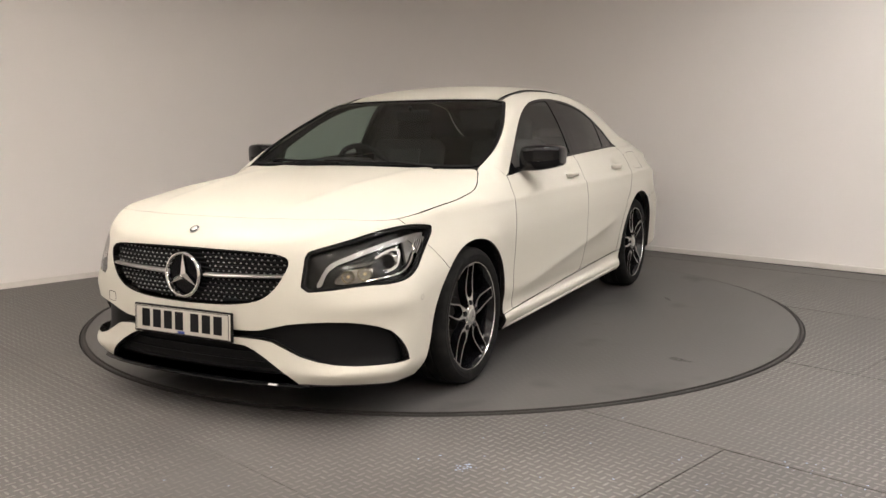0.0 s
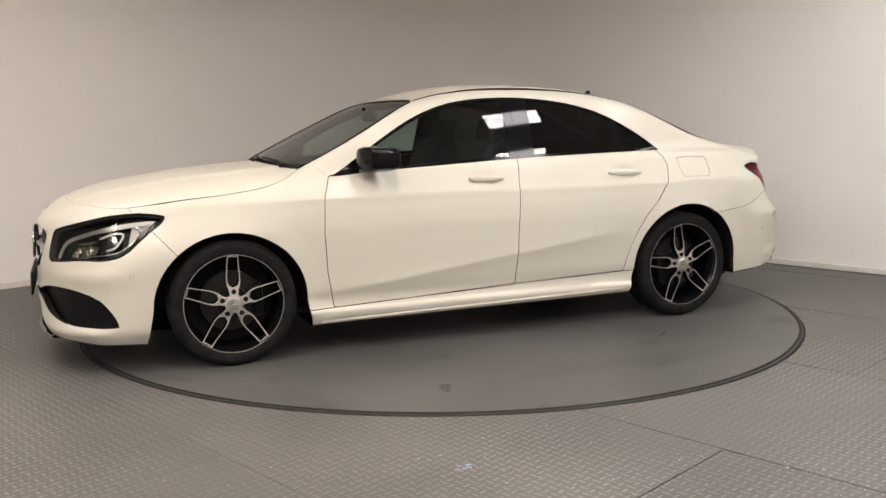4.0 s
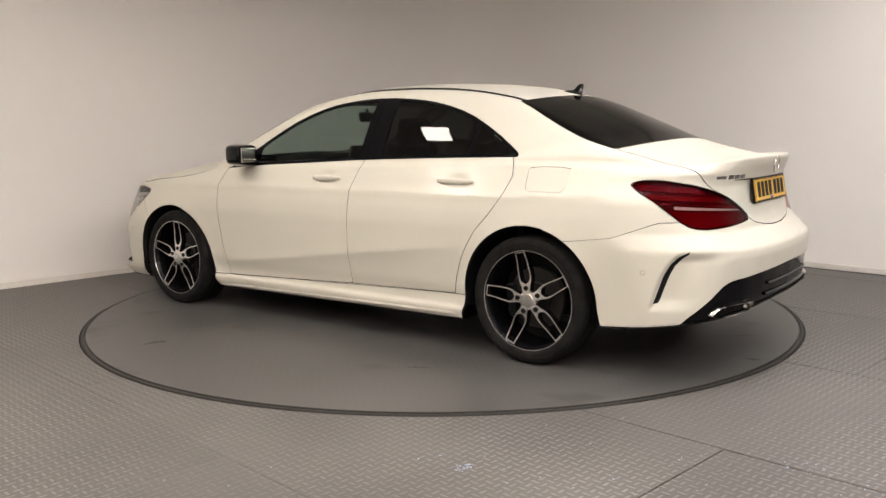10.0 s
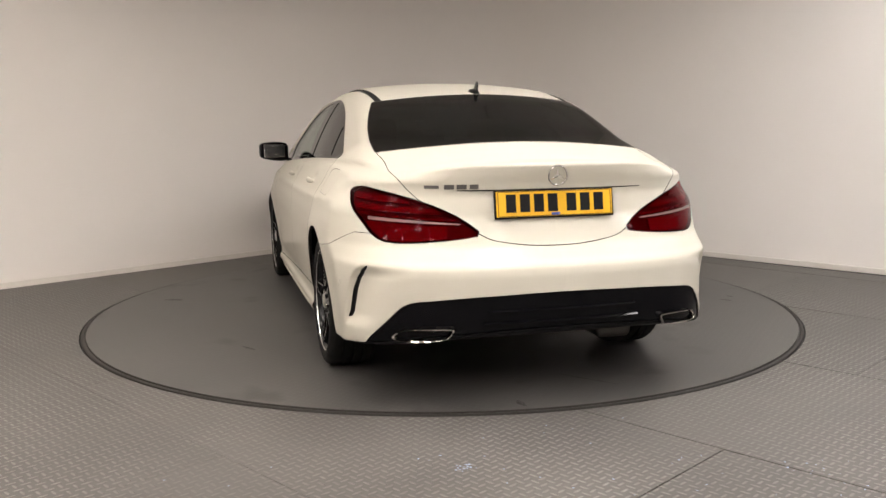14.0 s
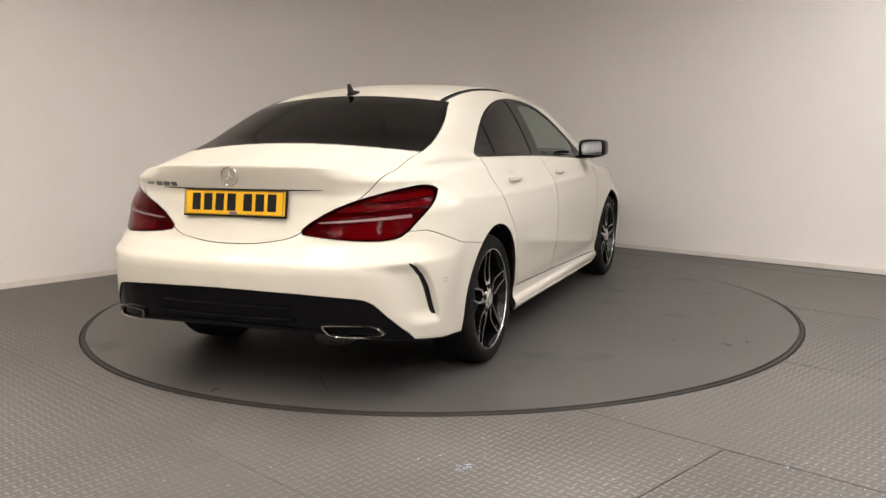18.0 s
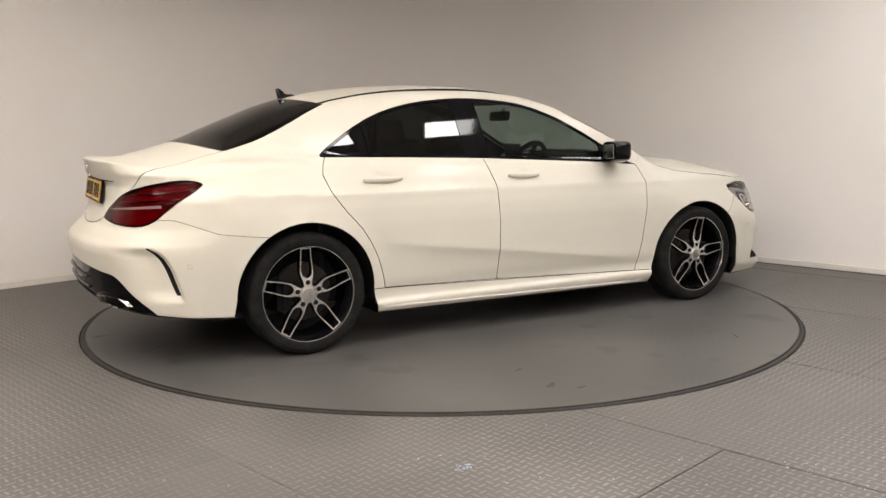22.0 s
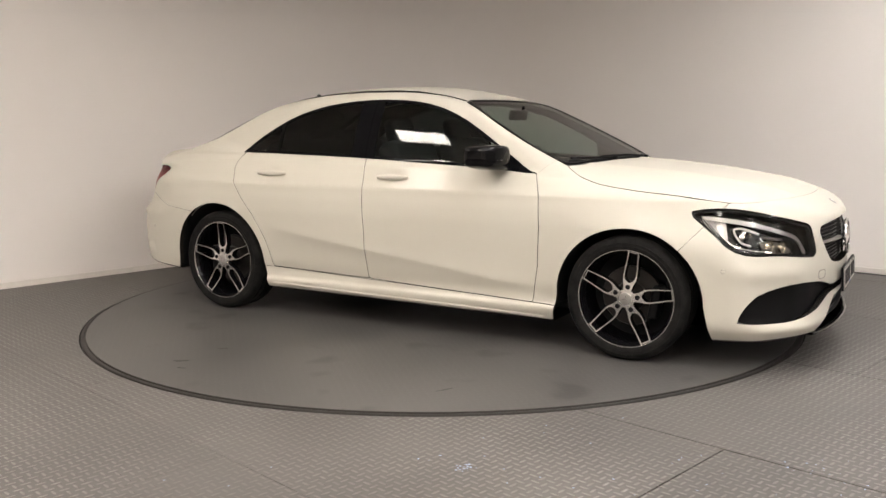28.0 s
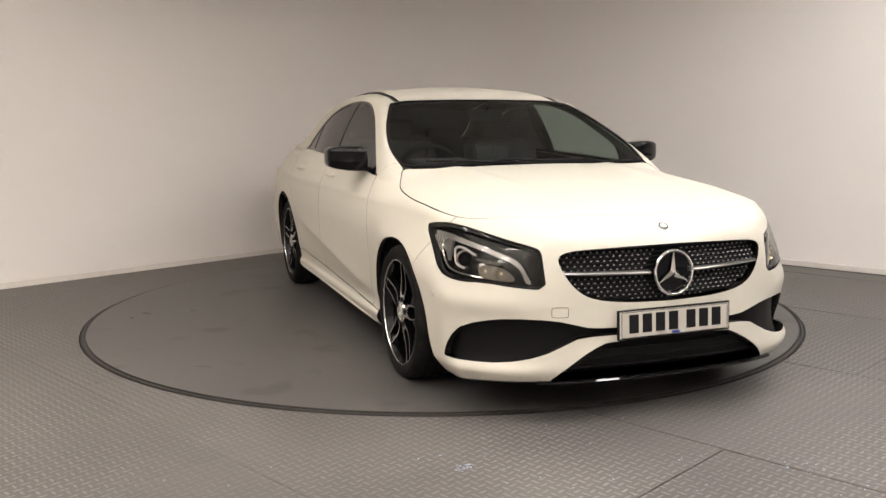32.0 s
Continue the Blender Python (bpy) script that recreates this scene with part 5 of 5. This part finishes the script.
def ring_badge(name, radius, thick, m, mat, label):
    """A bright ring with three tapered arms, a plain shape; it faces +y of m."""
    pts = [(radius * math.cos(2 * math.pi * i / 48), 0, radius * math.sin(2 * math.pi * i / 48)) for i in range(48)]
    bm = bmesh.new()
    rows = []
    for x, _, z in pts:
        q = Vector((x, 0, z)).normalized()
        rows.append([bm.verts.new(Vector((x, 0, z)) + q * thick * math.cos(a) + Vector((0, 1, 0)) * thick * math.sin(a)) for a in [2 * math.pi * k / 8 for k in range(8)]])
    for i in range(48):
        a, b = rows[i], rows[(i + 1) % 48]
        for k in range(8):
            bm.faces.new((a[k], a[(k + 1) % 8], b[(k + 1) % 8], b[k]))
    for k in range(3):
        t = pose(0, 0, 0, 0, 120 * k, 0)
        w = radius * 0.17
        base_l, base_r = bm.verts.new(t @ Vector((-w, 0, radius * 0.08))), bm.verts.new(t @ Vector((w, 0, radius * 0.08)))
        crest, end = bm.verts.new(t @ Vector((0, radius * 0.16, 0))), bm.verts.new(t @ Vector((0, 0.002, radius * 0.98)))
        low = bm.verts.new(t @ Vector((0, -0.002, radius * 0.1)))
        bm.faces.new((base_l, crest, end))
        bm.faces.new((crest, base_r, end))
        bm.faces.new((base_r, low, end))
        bm.faces.new((low, base_l, end))
    bmesh.ops.recalc_face_normals(bm, faces=bm.faces)
    bmesh.ops.transform(bm, matrix=m, verts=bm.verts)
    return part(name, bm, mat, car, label, smooth=True, angle=30)


ring_badge("front_emblem", 0.087, 0.0065, pose(2.252, 0, 0.580, 0, 0, -90) @ pose(0, 0, 0, 4, 0, 0), MAT["chrome"], "round bright emblem ring with three arms")
bm = lathe([(0.0, 0.0), (0.082, -0.002), (0.086, -0.012)], 40)
bmesh.ops.transform(bm, matrix=pose(2.243, 0, 0.580, 0, 0, -90), verts=bm.verts)
part("emblem_plate", bm, MAT["gloss_black"], car, "gloss black emblem disc", smooth=True)
ring_badge("boot_emblem", 0.040, 0.0035, pose(-2.268, 0, 0.962, 0, 0, 90) @ pose(0, 0, 0, -6, 0, 0), MAT["chrome"], "round bright emblem ring with three arms")
zb = skin_z(2.172, 0.0)
nb = skin_normal(2.172, 0, zb)
bm = lathe([(0.0, 0.004), (0.016, 0.0035), (0.022, 0.002), (0.0235, -0.003)], 28)
bmesh.ops.transform(bm, matrix=Matrix.Translation((2.172, 0, zb)) @ nb.to_track_quat("Y", "Z").to_matrix().to_4x4(), verts=bm.verts)
badge = part("bonnet_badge", bm, MAT["satin"], car, "small round silver bonnet badge", smooth=True)
bm = lathe([(0.0135, 0.0043), (0.0205, 0.0033)], 28)
bmesh.ops.transform(bm, matrix=Matrix.Translation((2.172, 0, zb)) @ nb.to_track_quat("Y", "Z").to_matrix().to_4x4(), verts=bm.verts)
part("badge_ring", bm, MAT["ink"], badge, "dark badge ring")


# number plates: their characters stay plain bars
def number_plate(m, mat, label):
    bm = box(bmesh.new(), (0.528, 0.012, 0.119), Matrix(), 0.004)
    bmesh.ops.transform(bm, matrix=m, verts=bm.verts)
    root = part("number_plate", bm, MAT["black"], car, label)
    bm = box(bmesh.new(), (0.514, 0.004, 0.105), pose(0, 0.0065, 0), 0.002)
    bmesh.ops.transform(bm, matrix=m, verts=bm.verts)
    part("plate_face", bm, mat, root)
    xs = [0.194, 0.133, 0.072, 0.011, -0.072, -0.133, -0.194]
    for x in xs:
        bm = box(bmesh.new(), (0.043, 0.003, 0.074), pose(x, 0.0085, 0.003))
        bmesh.ops.transform(bm, matrix=m, verts=bm.verts)
        part("plate_bar", bm, MAT["ink"], root)
    bm = box(bmesh.new(), (0.036, 0.003, 0.010), pose(0.0, 0.0087, -0.043))
    bmesh.ops.transform(bm, matrix=m, verts=bm.verts)
    part("maker_strip", bm, MAT["blue"], root)
    bm = bmesh.new()
    for z, w in ((0.0500, 0.496), (-0.0500, 0.496)):
        box(bm, (w, 0.002, 0.0022), pose(0, 0.0086, z))
    for x in (-0.249, 0.249):
        box(bm, (0.0022, 0.002, 0.098), pose(x, 0.0086, 0))
    bmesh.ops.transform(bm, matrix=m, verts=bm.verts)
    part("plate_border", bm, MAT["ink"], root)


number_plate(pose(2.266, 0, 0.388, 0, 0, -90) @ pose(0, 0, 0, 3, 0, 0), MAT["plate_white"], "white number plate in a black holder")
number_plate(pose(-2.236, 0, 0.845, 0, 0, 90) @ pose(0, 0, 0, 9, 0, 0), MAT["plate_yellow"], "yellow number plate in a black holder")

# boot: the shadow under the ledge, drawn as a black strip, and lettering bars
bm = bmesh.new()
prev = None
for i in range(33):
    y = -0.41 + 0.82 * i / 32
    x = skin_x(abs(y), 0.905, -1)
    k = 1 - 0.6 * abs(y / 0.41) ** 4
    ring_v = [bm.verts.new((x + dx, y, 0.905 + dz * k)) for dx, dz in ((0.02, -0.004), (-0.003, -0.0045), (-0.004, 0.001), (0.02, 0.004))]
    if prev:
        for k in range(4):
            bm.faces.new((prev[k], ring_v[k], ring_v[(k + 1) % 4], prev[(k + 1) % 4]))
    prev = ring_v
bmesh.ops.recalc_face_normals(bm, faces=bm.faces)
part("ledge_shadow_gap", bm, MAT["black"], car, "black strip as the shadow under the boot ledge")
for y0, w in ((0.508, 0.075), (0.440, 0.050), (0.390, 0.050), (0.340, 0.045)):
    x0 = skin_x(y0, 0.920, -1)
    n0 = skin_normal(x0, y0, 0.920)
    m = Matrix.Translation((x0, y0, 0.920)) @ n0.to_track_quat("Y", "Z").to_matrix().to_4x4()
    bm = box(bmesh.new(), (w * 0.82, 0.004, 0.020 if w < 0.06 else 0.014), m, 0.001)
    part("lettering_bar", bm, MAT["letter"], car, "small silver lettering bar")

# lower lip and slats
for z, ymax, mat, off, th in ((0.165, 0.56, "gloss_black", -0.004, 0.012), (0.215, 0.44, "mesh_black", 0.034, 0.006), (0.250, 0.39, "mesh_black", 0.034, 0.006), (0.285, 0.33, "mesh_black", 0.034, 0.006)):
    bm = bmesh.new()
    prev = None
    for i in range(33):
        y = -ymax + 2 * ymax * i / 32
        x = skin_x(abs(y), max(z, 0.19)) - off
        ring_v = [bm.verts.new((x + dx, y, z + dz)) for dx, dz in ((-0.05, -th / 2), (0.0, -th / 2), (0.004, 0), (0.0, th / 2), (-0.05, th / 2))]
        if prev:
            for k in range(5):
                bm.faces.new((prev[k], ring_v[k], ring_v[(k + 1) % 5], prev[(k + 1) % 5]))
        prev = ring_v
    bmesh.ops.recalc_face_normals(bm, faces=bm.faces)
    part("front_lip" if mat == "gloss_black" else "intake_slat", bm, MAT[mat], car, "gloss black front lip" if mat == "gloss_black" else "", smooth=True, angle=50)

# ---- mirrors ----
def door_mirror(sgn):
    bm = bmesh.new()
    bmesh.ops.create_uvsphere(bm, u_segments=36, v_segments=20, radius=1.0)
    for v in bm.verts:
        x, y, z = v.co
        p = 2.0 / 5.0
        x, y, z = [math.copysign(abs(q) ** p, q) for q in (x, y, z)]
        k = max(abs(x), abs(y), abs(z), 1e-6)
        x = max(x, -0.80)
        taper = 1 - 0.18 * max(y, 0)
        v.co = (0.618 + 0.082 * x * (1 - 0.25 * abs(y) * (x > 0)) - 0.03 * y, sgn * (0.910 + 0.102 * y), 1.000 + 0.066 * z * taper + 0.006 * y)
    if sgn < 0:
        bmesh.ops.reverse_faces(bm, faces=bm.faces)
    root = part("door_mirror", bm, MAT["mirror_black"], car, "gloss black door mirror", smooth=True, angle=60)
    bm = box(bmesh.new(), (0.10, 0.11, 0.026), pose(0.640, sgn * 0.825, 0.946, sgn * 12, 0, 0), 0.010, 3)
    part("mirror_arm", bm, MAT["gloss_black"], root, smooth=True)
    bm = box(bmesh.new(), (0.004, 0.150, 0.084), pose(0.5515, sgn * 0.908, 1.002, 0, 0, sgn * 16), 0.002)
    part("mirror_glass", bm, MAT["reflector"], root, "mirror glass")
    bm = box(bmesh.new(), (0.10, 0.004, 0.010), pose(0.690, sgn * 0.935, 0.985, 0, 0, sgn * -30), 0.003)
    part("indicator", bm, MAT["lens"], root, "clear indicator strip")


door_mirror(1)
door_mirror(-1)

# ---- door handles ----
for x1, x0, zz in ((0.082, -0.128, 0.880), (-0.805, -1.030, 0.887)):
    for sgn in (1, -1):
        bm = bmesh.new()
        prev = None
        n = 16
        for i in range(n + 1):
            u = i / n
            x = x0 + (x1 - x0) * u
            k = math.sin(math.pi * min(max(u, 0.02), 0.98)) ** 0.5
            y = skin_y(x, zz) + 0.004 + 0.027 * k
            h = 0.005 + 0.010 * k
            ring_v = [bm.verts.new((x, sgn * (y + 0.008 * k * math.cos(a)), zz + h * math.sin(a))) for a in [2 * math.pi * q / 10 for q in range(10)]]
            if prev:
                for q in range(10):
                    bm.faces.new((prev[q], ring_v[q], ring_v[(q + 1) % 10], prev[(q + 1) % 10]))
            else:
                bm.faces.new(ring_v[::-1])
            prev = ring_v
        bm.faces.new(prev)
        bmesh.ops.recalc_face_normals(bm, faces=bm.faces)
        part("door_handle", bm, MAT["paint"], car, smooth=True, angle=70)

# ---- lips along the side skirts ----
for sgn in (1, -1):
    bm = bmesh.new()
    prev = None
    for i in range(25):
        u = i / 24
        x = -0.93 + 1.84 * u
        zz = 0.208 - 0.030 * u
        y = skin_y(x, zz)
        k = min(1.0, 12 * u, 12 * (1 - u))
        ring_v = [bm.verts.new((x, sgn * (y + dy * k), zz + dz)) for dy, dz in ((-0.010, -0.010), (0.003, -0.009), (0.007, -0.003), (0.005, 0.004), (-0.006, 0.005))]
        if prev:
            for q in range(5):
                bm.faces.new((prev[q], ring_v[q], ring_v[(q + 1) % 5], prev[(q + 1) % 5]))
        prev = ring_v
    bmesh.ops.recalc_face_normals(bm, faces=bm.faces)
    part("skirt_lip", bm, MAT["paint"], car, smooth=True, angle=40)

# ---- roof aerial, wipers, sensors ----
fin_top = curve([(0.0, 0.006), (0.12, 0.014), (0.45, 0.020), (0.55, 0.026), (0.68, 0.052), (0.80, 0.064), (0.92, 0.066), (1.0, 0.060)], 0.02)
bm = bmesh.new()
prev = None
for i in range(17):
    u = i / 16
    x = -1.095 - 0.098 * u
    zr = skin_z(x, 0.0) - 0.003
    h = float(fin_top(u))
    w = 0.010 + 0.022 * math.sin(math.pi * min(0.12 + 0.80 * u, 1))
    lean = -0.30 * max(h - 0.02, 0)
    ring_v = [bm.verts.new(q) for q in ((x, -w, zr), (x, -w * 0.75, zr + 0.010 * min(1, h / 0.012)), (x + lean * 0.3, -0.0045, zr + min(h, 0.020) * 0.95), (x + lean, -0.003, zr + h * 0.97),
                                        (x + lean, 0.003, zr + h * 0.97), (x + lean * 0.3, 0.0045, zr + min(h, 0.020) * 0.95), (x, w * 0.75, zr + 0.010 * min(1, h / 0.012)), (x, w, zr))]
    if prev:
        for k in range(7):
            bm.faces.new((prev[k], ring_v[k], ring_v[k + 1], prev[k + 1]))
    else:
        bm.faces.new(ring_v[::-1])
    prev = ring_v
bm.faces.new(prev)
bmesh.ops.recalc_face_normals(bm, faces=bm.faces)
part("roof_aerial", bm, MAT["gloss_black"], car, "black fin aerial on the roof", smooth=True, angle=50)
for pts in (((1.012, 0.50, 0), (0.985, 0.28, 0), (0.982, -0.02, 0), (0.975, -0.20, 0)), ((1.018, -0.10, 0), (0.980, -0.30, 0), (0.945, -0.58, 0))):
    way = []
    for x, y, _ in pts:
        way.append((x, y, skin_z(x, abs(y)) + 0.011))
    bm = merge(tube(way, 0.006, 8), box(bmesh.new(), (0.04, 0.03, 0.018), pose(*way[0]), 0.006))
    part("wiper", bm, MAT["black"], car, "black windscreen wiper", smooth=True)
for sgn in (1, -1):
    for x, z in ((1.815, 0.483), (-1.945, 0.512)):
        y = skin_y(x, z)
        n0 = skin_normal(x, y, z)
        m = Matrix.Translation((x, y, z)) @ n0.to_track_quat("Y", "Z").to_matrix().to_4x4()
        bm = lathe([(0.0, 0.0012), (0.0085, 0.0012), (0.0095, 0.0004), (0.0105, -0.001), (0.0115, 0.0006), (0.0125, -0.002)], 20)
        bmesh.ops.transform(bm, matrix=m, verts=bm.verts)
        eye = part("parking_sensor", flipped(bm) if sgn < 0 else bm, MAT["paint"], car, smooth=True)
        bm = lathe([(0.0095, 0.0016), (0.0112, 0.0016)], 20)
        bmesh.ops.transform(bm, matrix=m, verts=bm.verts)
        part("sensor_ring", flipped(bm) if sgn < 0 else bm, MAT["sensor_grey"], eye, "thin grey ring")
# the small towing-eye cover in the front bumper
line = rounded([(-0.508, 0.424), (-0.508, 0.436), (-0.508, 0.462), (-0.496, 0.464), (-0.458, 0.464), (-0.446, 0.462), (-0.446, 0.436), (-0.446, 0.424)], 1)
bm = tube([(skin_x(abs(y), z) + 0.0002, y, z) for y, z in line], 0.0011, 6, True)
part("tow_cover_seam", bm, MAT["seam"], car, "thin seam of the towing-eye cover")

# ---- tail pipes and rear lower trim ----
def tail_pipe(sgn):
    line = rounded([(0.700, 0.303), (0.675, 0.342), (0.635, 0.359), (0.462, 0.363), (0.457, 0.349), (0.485, 0.309), (0.503, 0.301)], 2)
    n = len(line)
    cy, cz = line.mean(0)
    bm = bmesh.new()
    loops = []
    for k, dx in ((1.04, 0.02), (1.04, -0.008), (1.0, -0.013), (0.84, -0.010), (0.80, 0.05)):
        row = []
        for y, z in line:
            yy, zz = cy + (y - cy) * (k if k == 1 else 1 - (1 - k) * 0.5), cz + (z - cz) * k
            row.append(bm.verts.new((skin_x(y, max(z, 0.30), -1) + dx, sgn * yy, zz)))
        loops.append(row)
    for a, b in zip(loops, loops[1:]):
        for i in range(n):
            bm.faces.new((a[i], a[(i + 1) % n], b[(i + 1) % n], b[i]))
    bmesh.ops.recalc_face_normals(bm, faces=bm.faces)
    root = part("tail_pipe", bm, MAT["pipe_chrome"], car, "chrome-framed tail pipe", smooth=True, angle=40)
    bm = bmesh.new()
    bm.faces.new([bm.verts.new((skin_x(y, max(z, 0.30), -1) + 0.03, sgn * (cy + (y - cy) * 0.95), cz + (z - cz) * 0.86)) for y, z in line])
    part("pipe_mouth", bm, MAT["mesh_black"], root)


tail_pipe(1)
tail_pipe(-1)
# the silencer hangs below the tail, beside the wheel
bm = box(bmesh.new(), (0.24, 0.17, 0.10), pose(-1.97, -0.36, 0.262), 0.028, 4)
merge(bm, tube([(-1.86, -0.36, 0.262), (-1.60, -0.28, 0.25), (-1.45, -0.15, 0.24)], 0.028, 12))
part("silencer", bm, MAT["silencer"], car, "dull steel silencer box", smooth=True)
# two raised blades across the diffuser, added to catch highlights
for z, half, off in ((0.425, 0.32, 0.003), (0.376, 0.34, 0.004)):
    bm = bmesh.new()
    prev = None
    for i in range(25):
        y = -half + 2 * half * i / 24
        x = skin_x(abs(y), z, -1) - off
        ring_v = [bm.verts.new((x + dx, y, z + dz)) for dx, dz in ((0.02, -0.010), (0.0, -0.006), (-0.004, 0.0), (0.002, 0.006), (0.02, 0.008))]
        if prev:
            for k in range(5):
                bm.faces.new((prev[k], ring_v[k], ring_v[(k + 1) % 5], prev[(k + 1) % 5]))
        prev = ring_v
    bmesh.ops.recalc_face_normals(bm, faces=bm.faces)
    part("diffuser_blade", bm, MAT["deep_black"], car, smooth=True, angle=25)


# ---- pieces that belong to a door, a lamp or a bumper hang from it ----
def adopt(parent_name, child_names):
    parents = [o for o in car.children if o.name.split(".")[0] == parent_name]
    for o in list(car.children):
        if o.name.split(".")[0] in child_names and not o.children:
            y = sum(v.co.y for v in o.data.vertices) / len(o.data.vertices)
            x = sum(v.co.x for v in o.data.vertices) / len(o.data.vertices)
            best = min(parents, key=lambda p: abs(np.mean([v.co.y for v in p.data.vertices][::50]) - y) + 0.6 * abs(np.mean([v.co.x for v in p.data.vertices][::50]) - x))
            o.parent = best


adopt("headlight_housing", ("headlight_lens", "headlight_surround", "daylight_strip", "side_reflector", "lamp_bracket", "low_reflector", "reflector_shelf", "reflector_back", "corner_rib", "chrome_edge"))
adopt("taillight_housing", ("taillight_lens", "indicator_strip", "brake_lamp", "tail_lamp"))
adopt("grille_recess", ("grille_studding", "grille_lattice", "grille_bar", "front_emblem", "emblem_plate"))
adopt("boot_lid", ("boot_emblem", "ledge_shadow_gap", "lettering_bar"))
adopt("diffuser", ("diffuser_blade",))
adopt("lower_duct", ("lower_intake", "intake_slat", "front_lip"))
for bumper, test in (("front_bumper", 1), ("rear_bumper", -1)):
    own = [o for o in car.children if o.name == bumper][0]
    for o in list(car.children):
        if o.name.split(".")[0] in ("parking_sensor", "tow_cover_seam") and o.data.vertices[0].co.x * test > 0:
            o.parent = own
for o in list(car.children):
    if o.name.split(".")[0] in ("door_handle", "side_window", "window_frame"):
        v = np.array([q.co[:] for q in o.data.vertices]).mean(0)
        kind = "front_door" if v[0] > -0.24 else "rear_door"
        if o.name.split(".")[0] == "side_window" and v[0] < -0.95:
            kind = "side_frame"
        for p in car.children:
            if p.name.split(".")[0] == kind and p.data.vertices[0].co.y * v[1] > 0:
                o.parent = p

floor_plates()

# ---- motion: the table turns steadily and carries the car ----
CAR_AT = (0.147, 0.089)
TURN = [(0, 242.0), (1, 232.2), (2, 222.4), (3, 212.6), (3.5, 207.6), (5.5, 187.95), (6, 182.97), (7, 173.0), (8, 163.3), (9, 153.4), (10, 143.75), (11, 134.2), (12, 124.55), (13, 115.05), (14, 105.4), (14.5, 100.6),
        (16.5, 81.7), (17, 76.95), (18, 67.3), (19, 57.65), (20, 48.2), (21, 38.7), (22, 29.1), (23, 19.5), (24, 9.85), (25, 0.2), (25.5, -4.8), (27.5, -25.2), (28, -30.3), (29, -40.1), (30, -49.9), (31, -59.75), (32, -69.5)]


def motions():
    walk(table, [(t, pose(0, 0, 0, 0, 0, a)) for t, a in TURN])
    walk(car, [(t, pose(0, 0, 0, 0, 0, a) @ pose(*CAR_AT, 0)) for t, a in TURN])


motions()
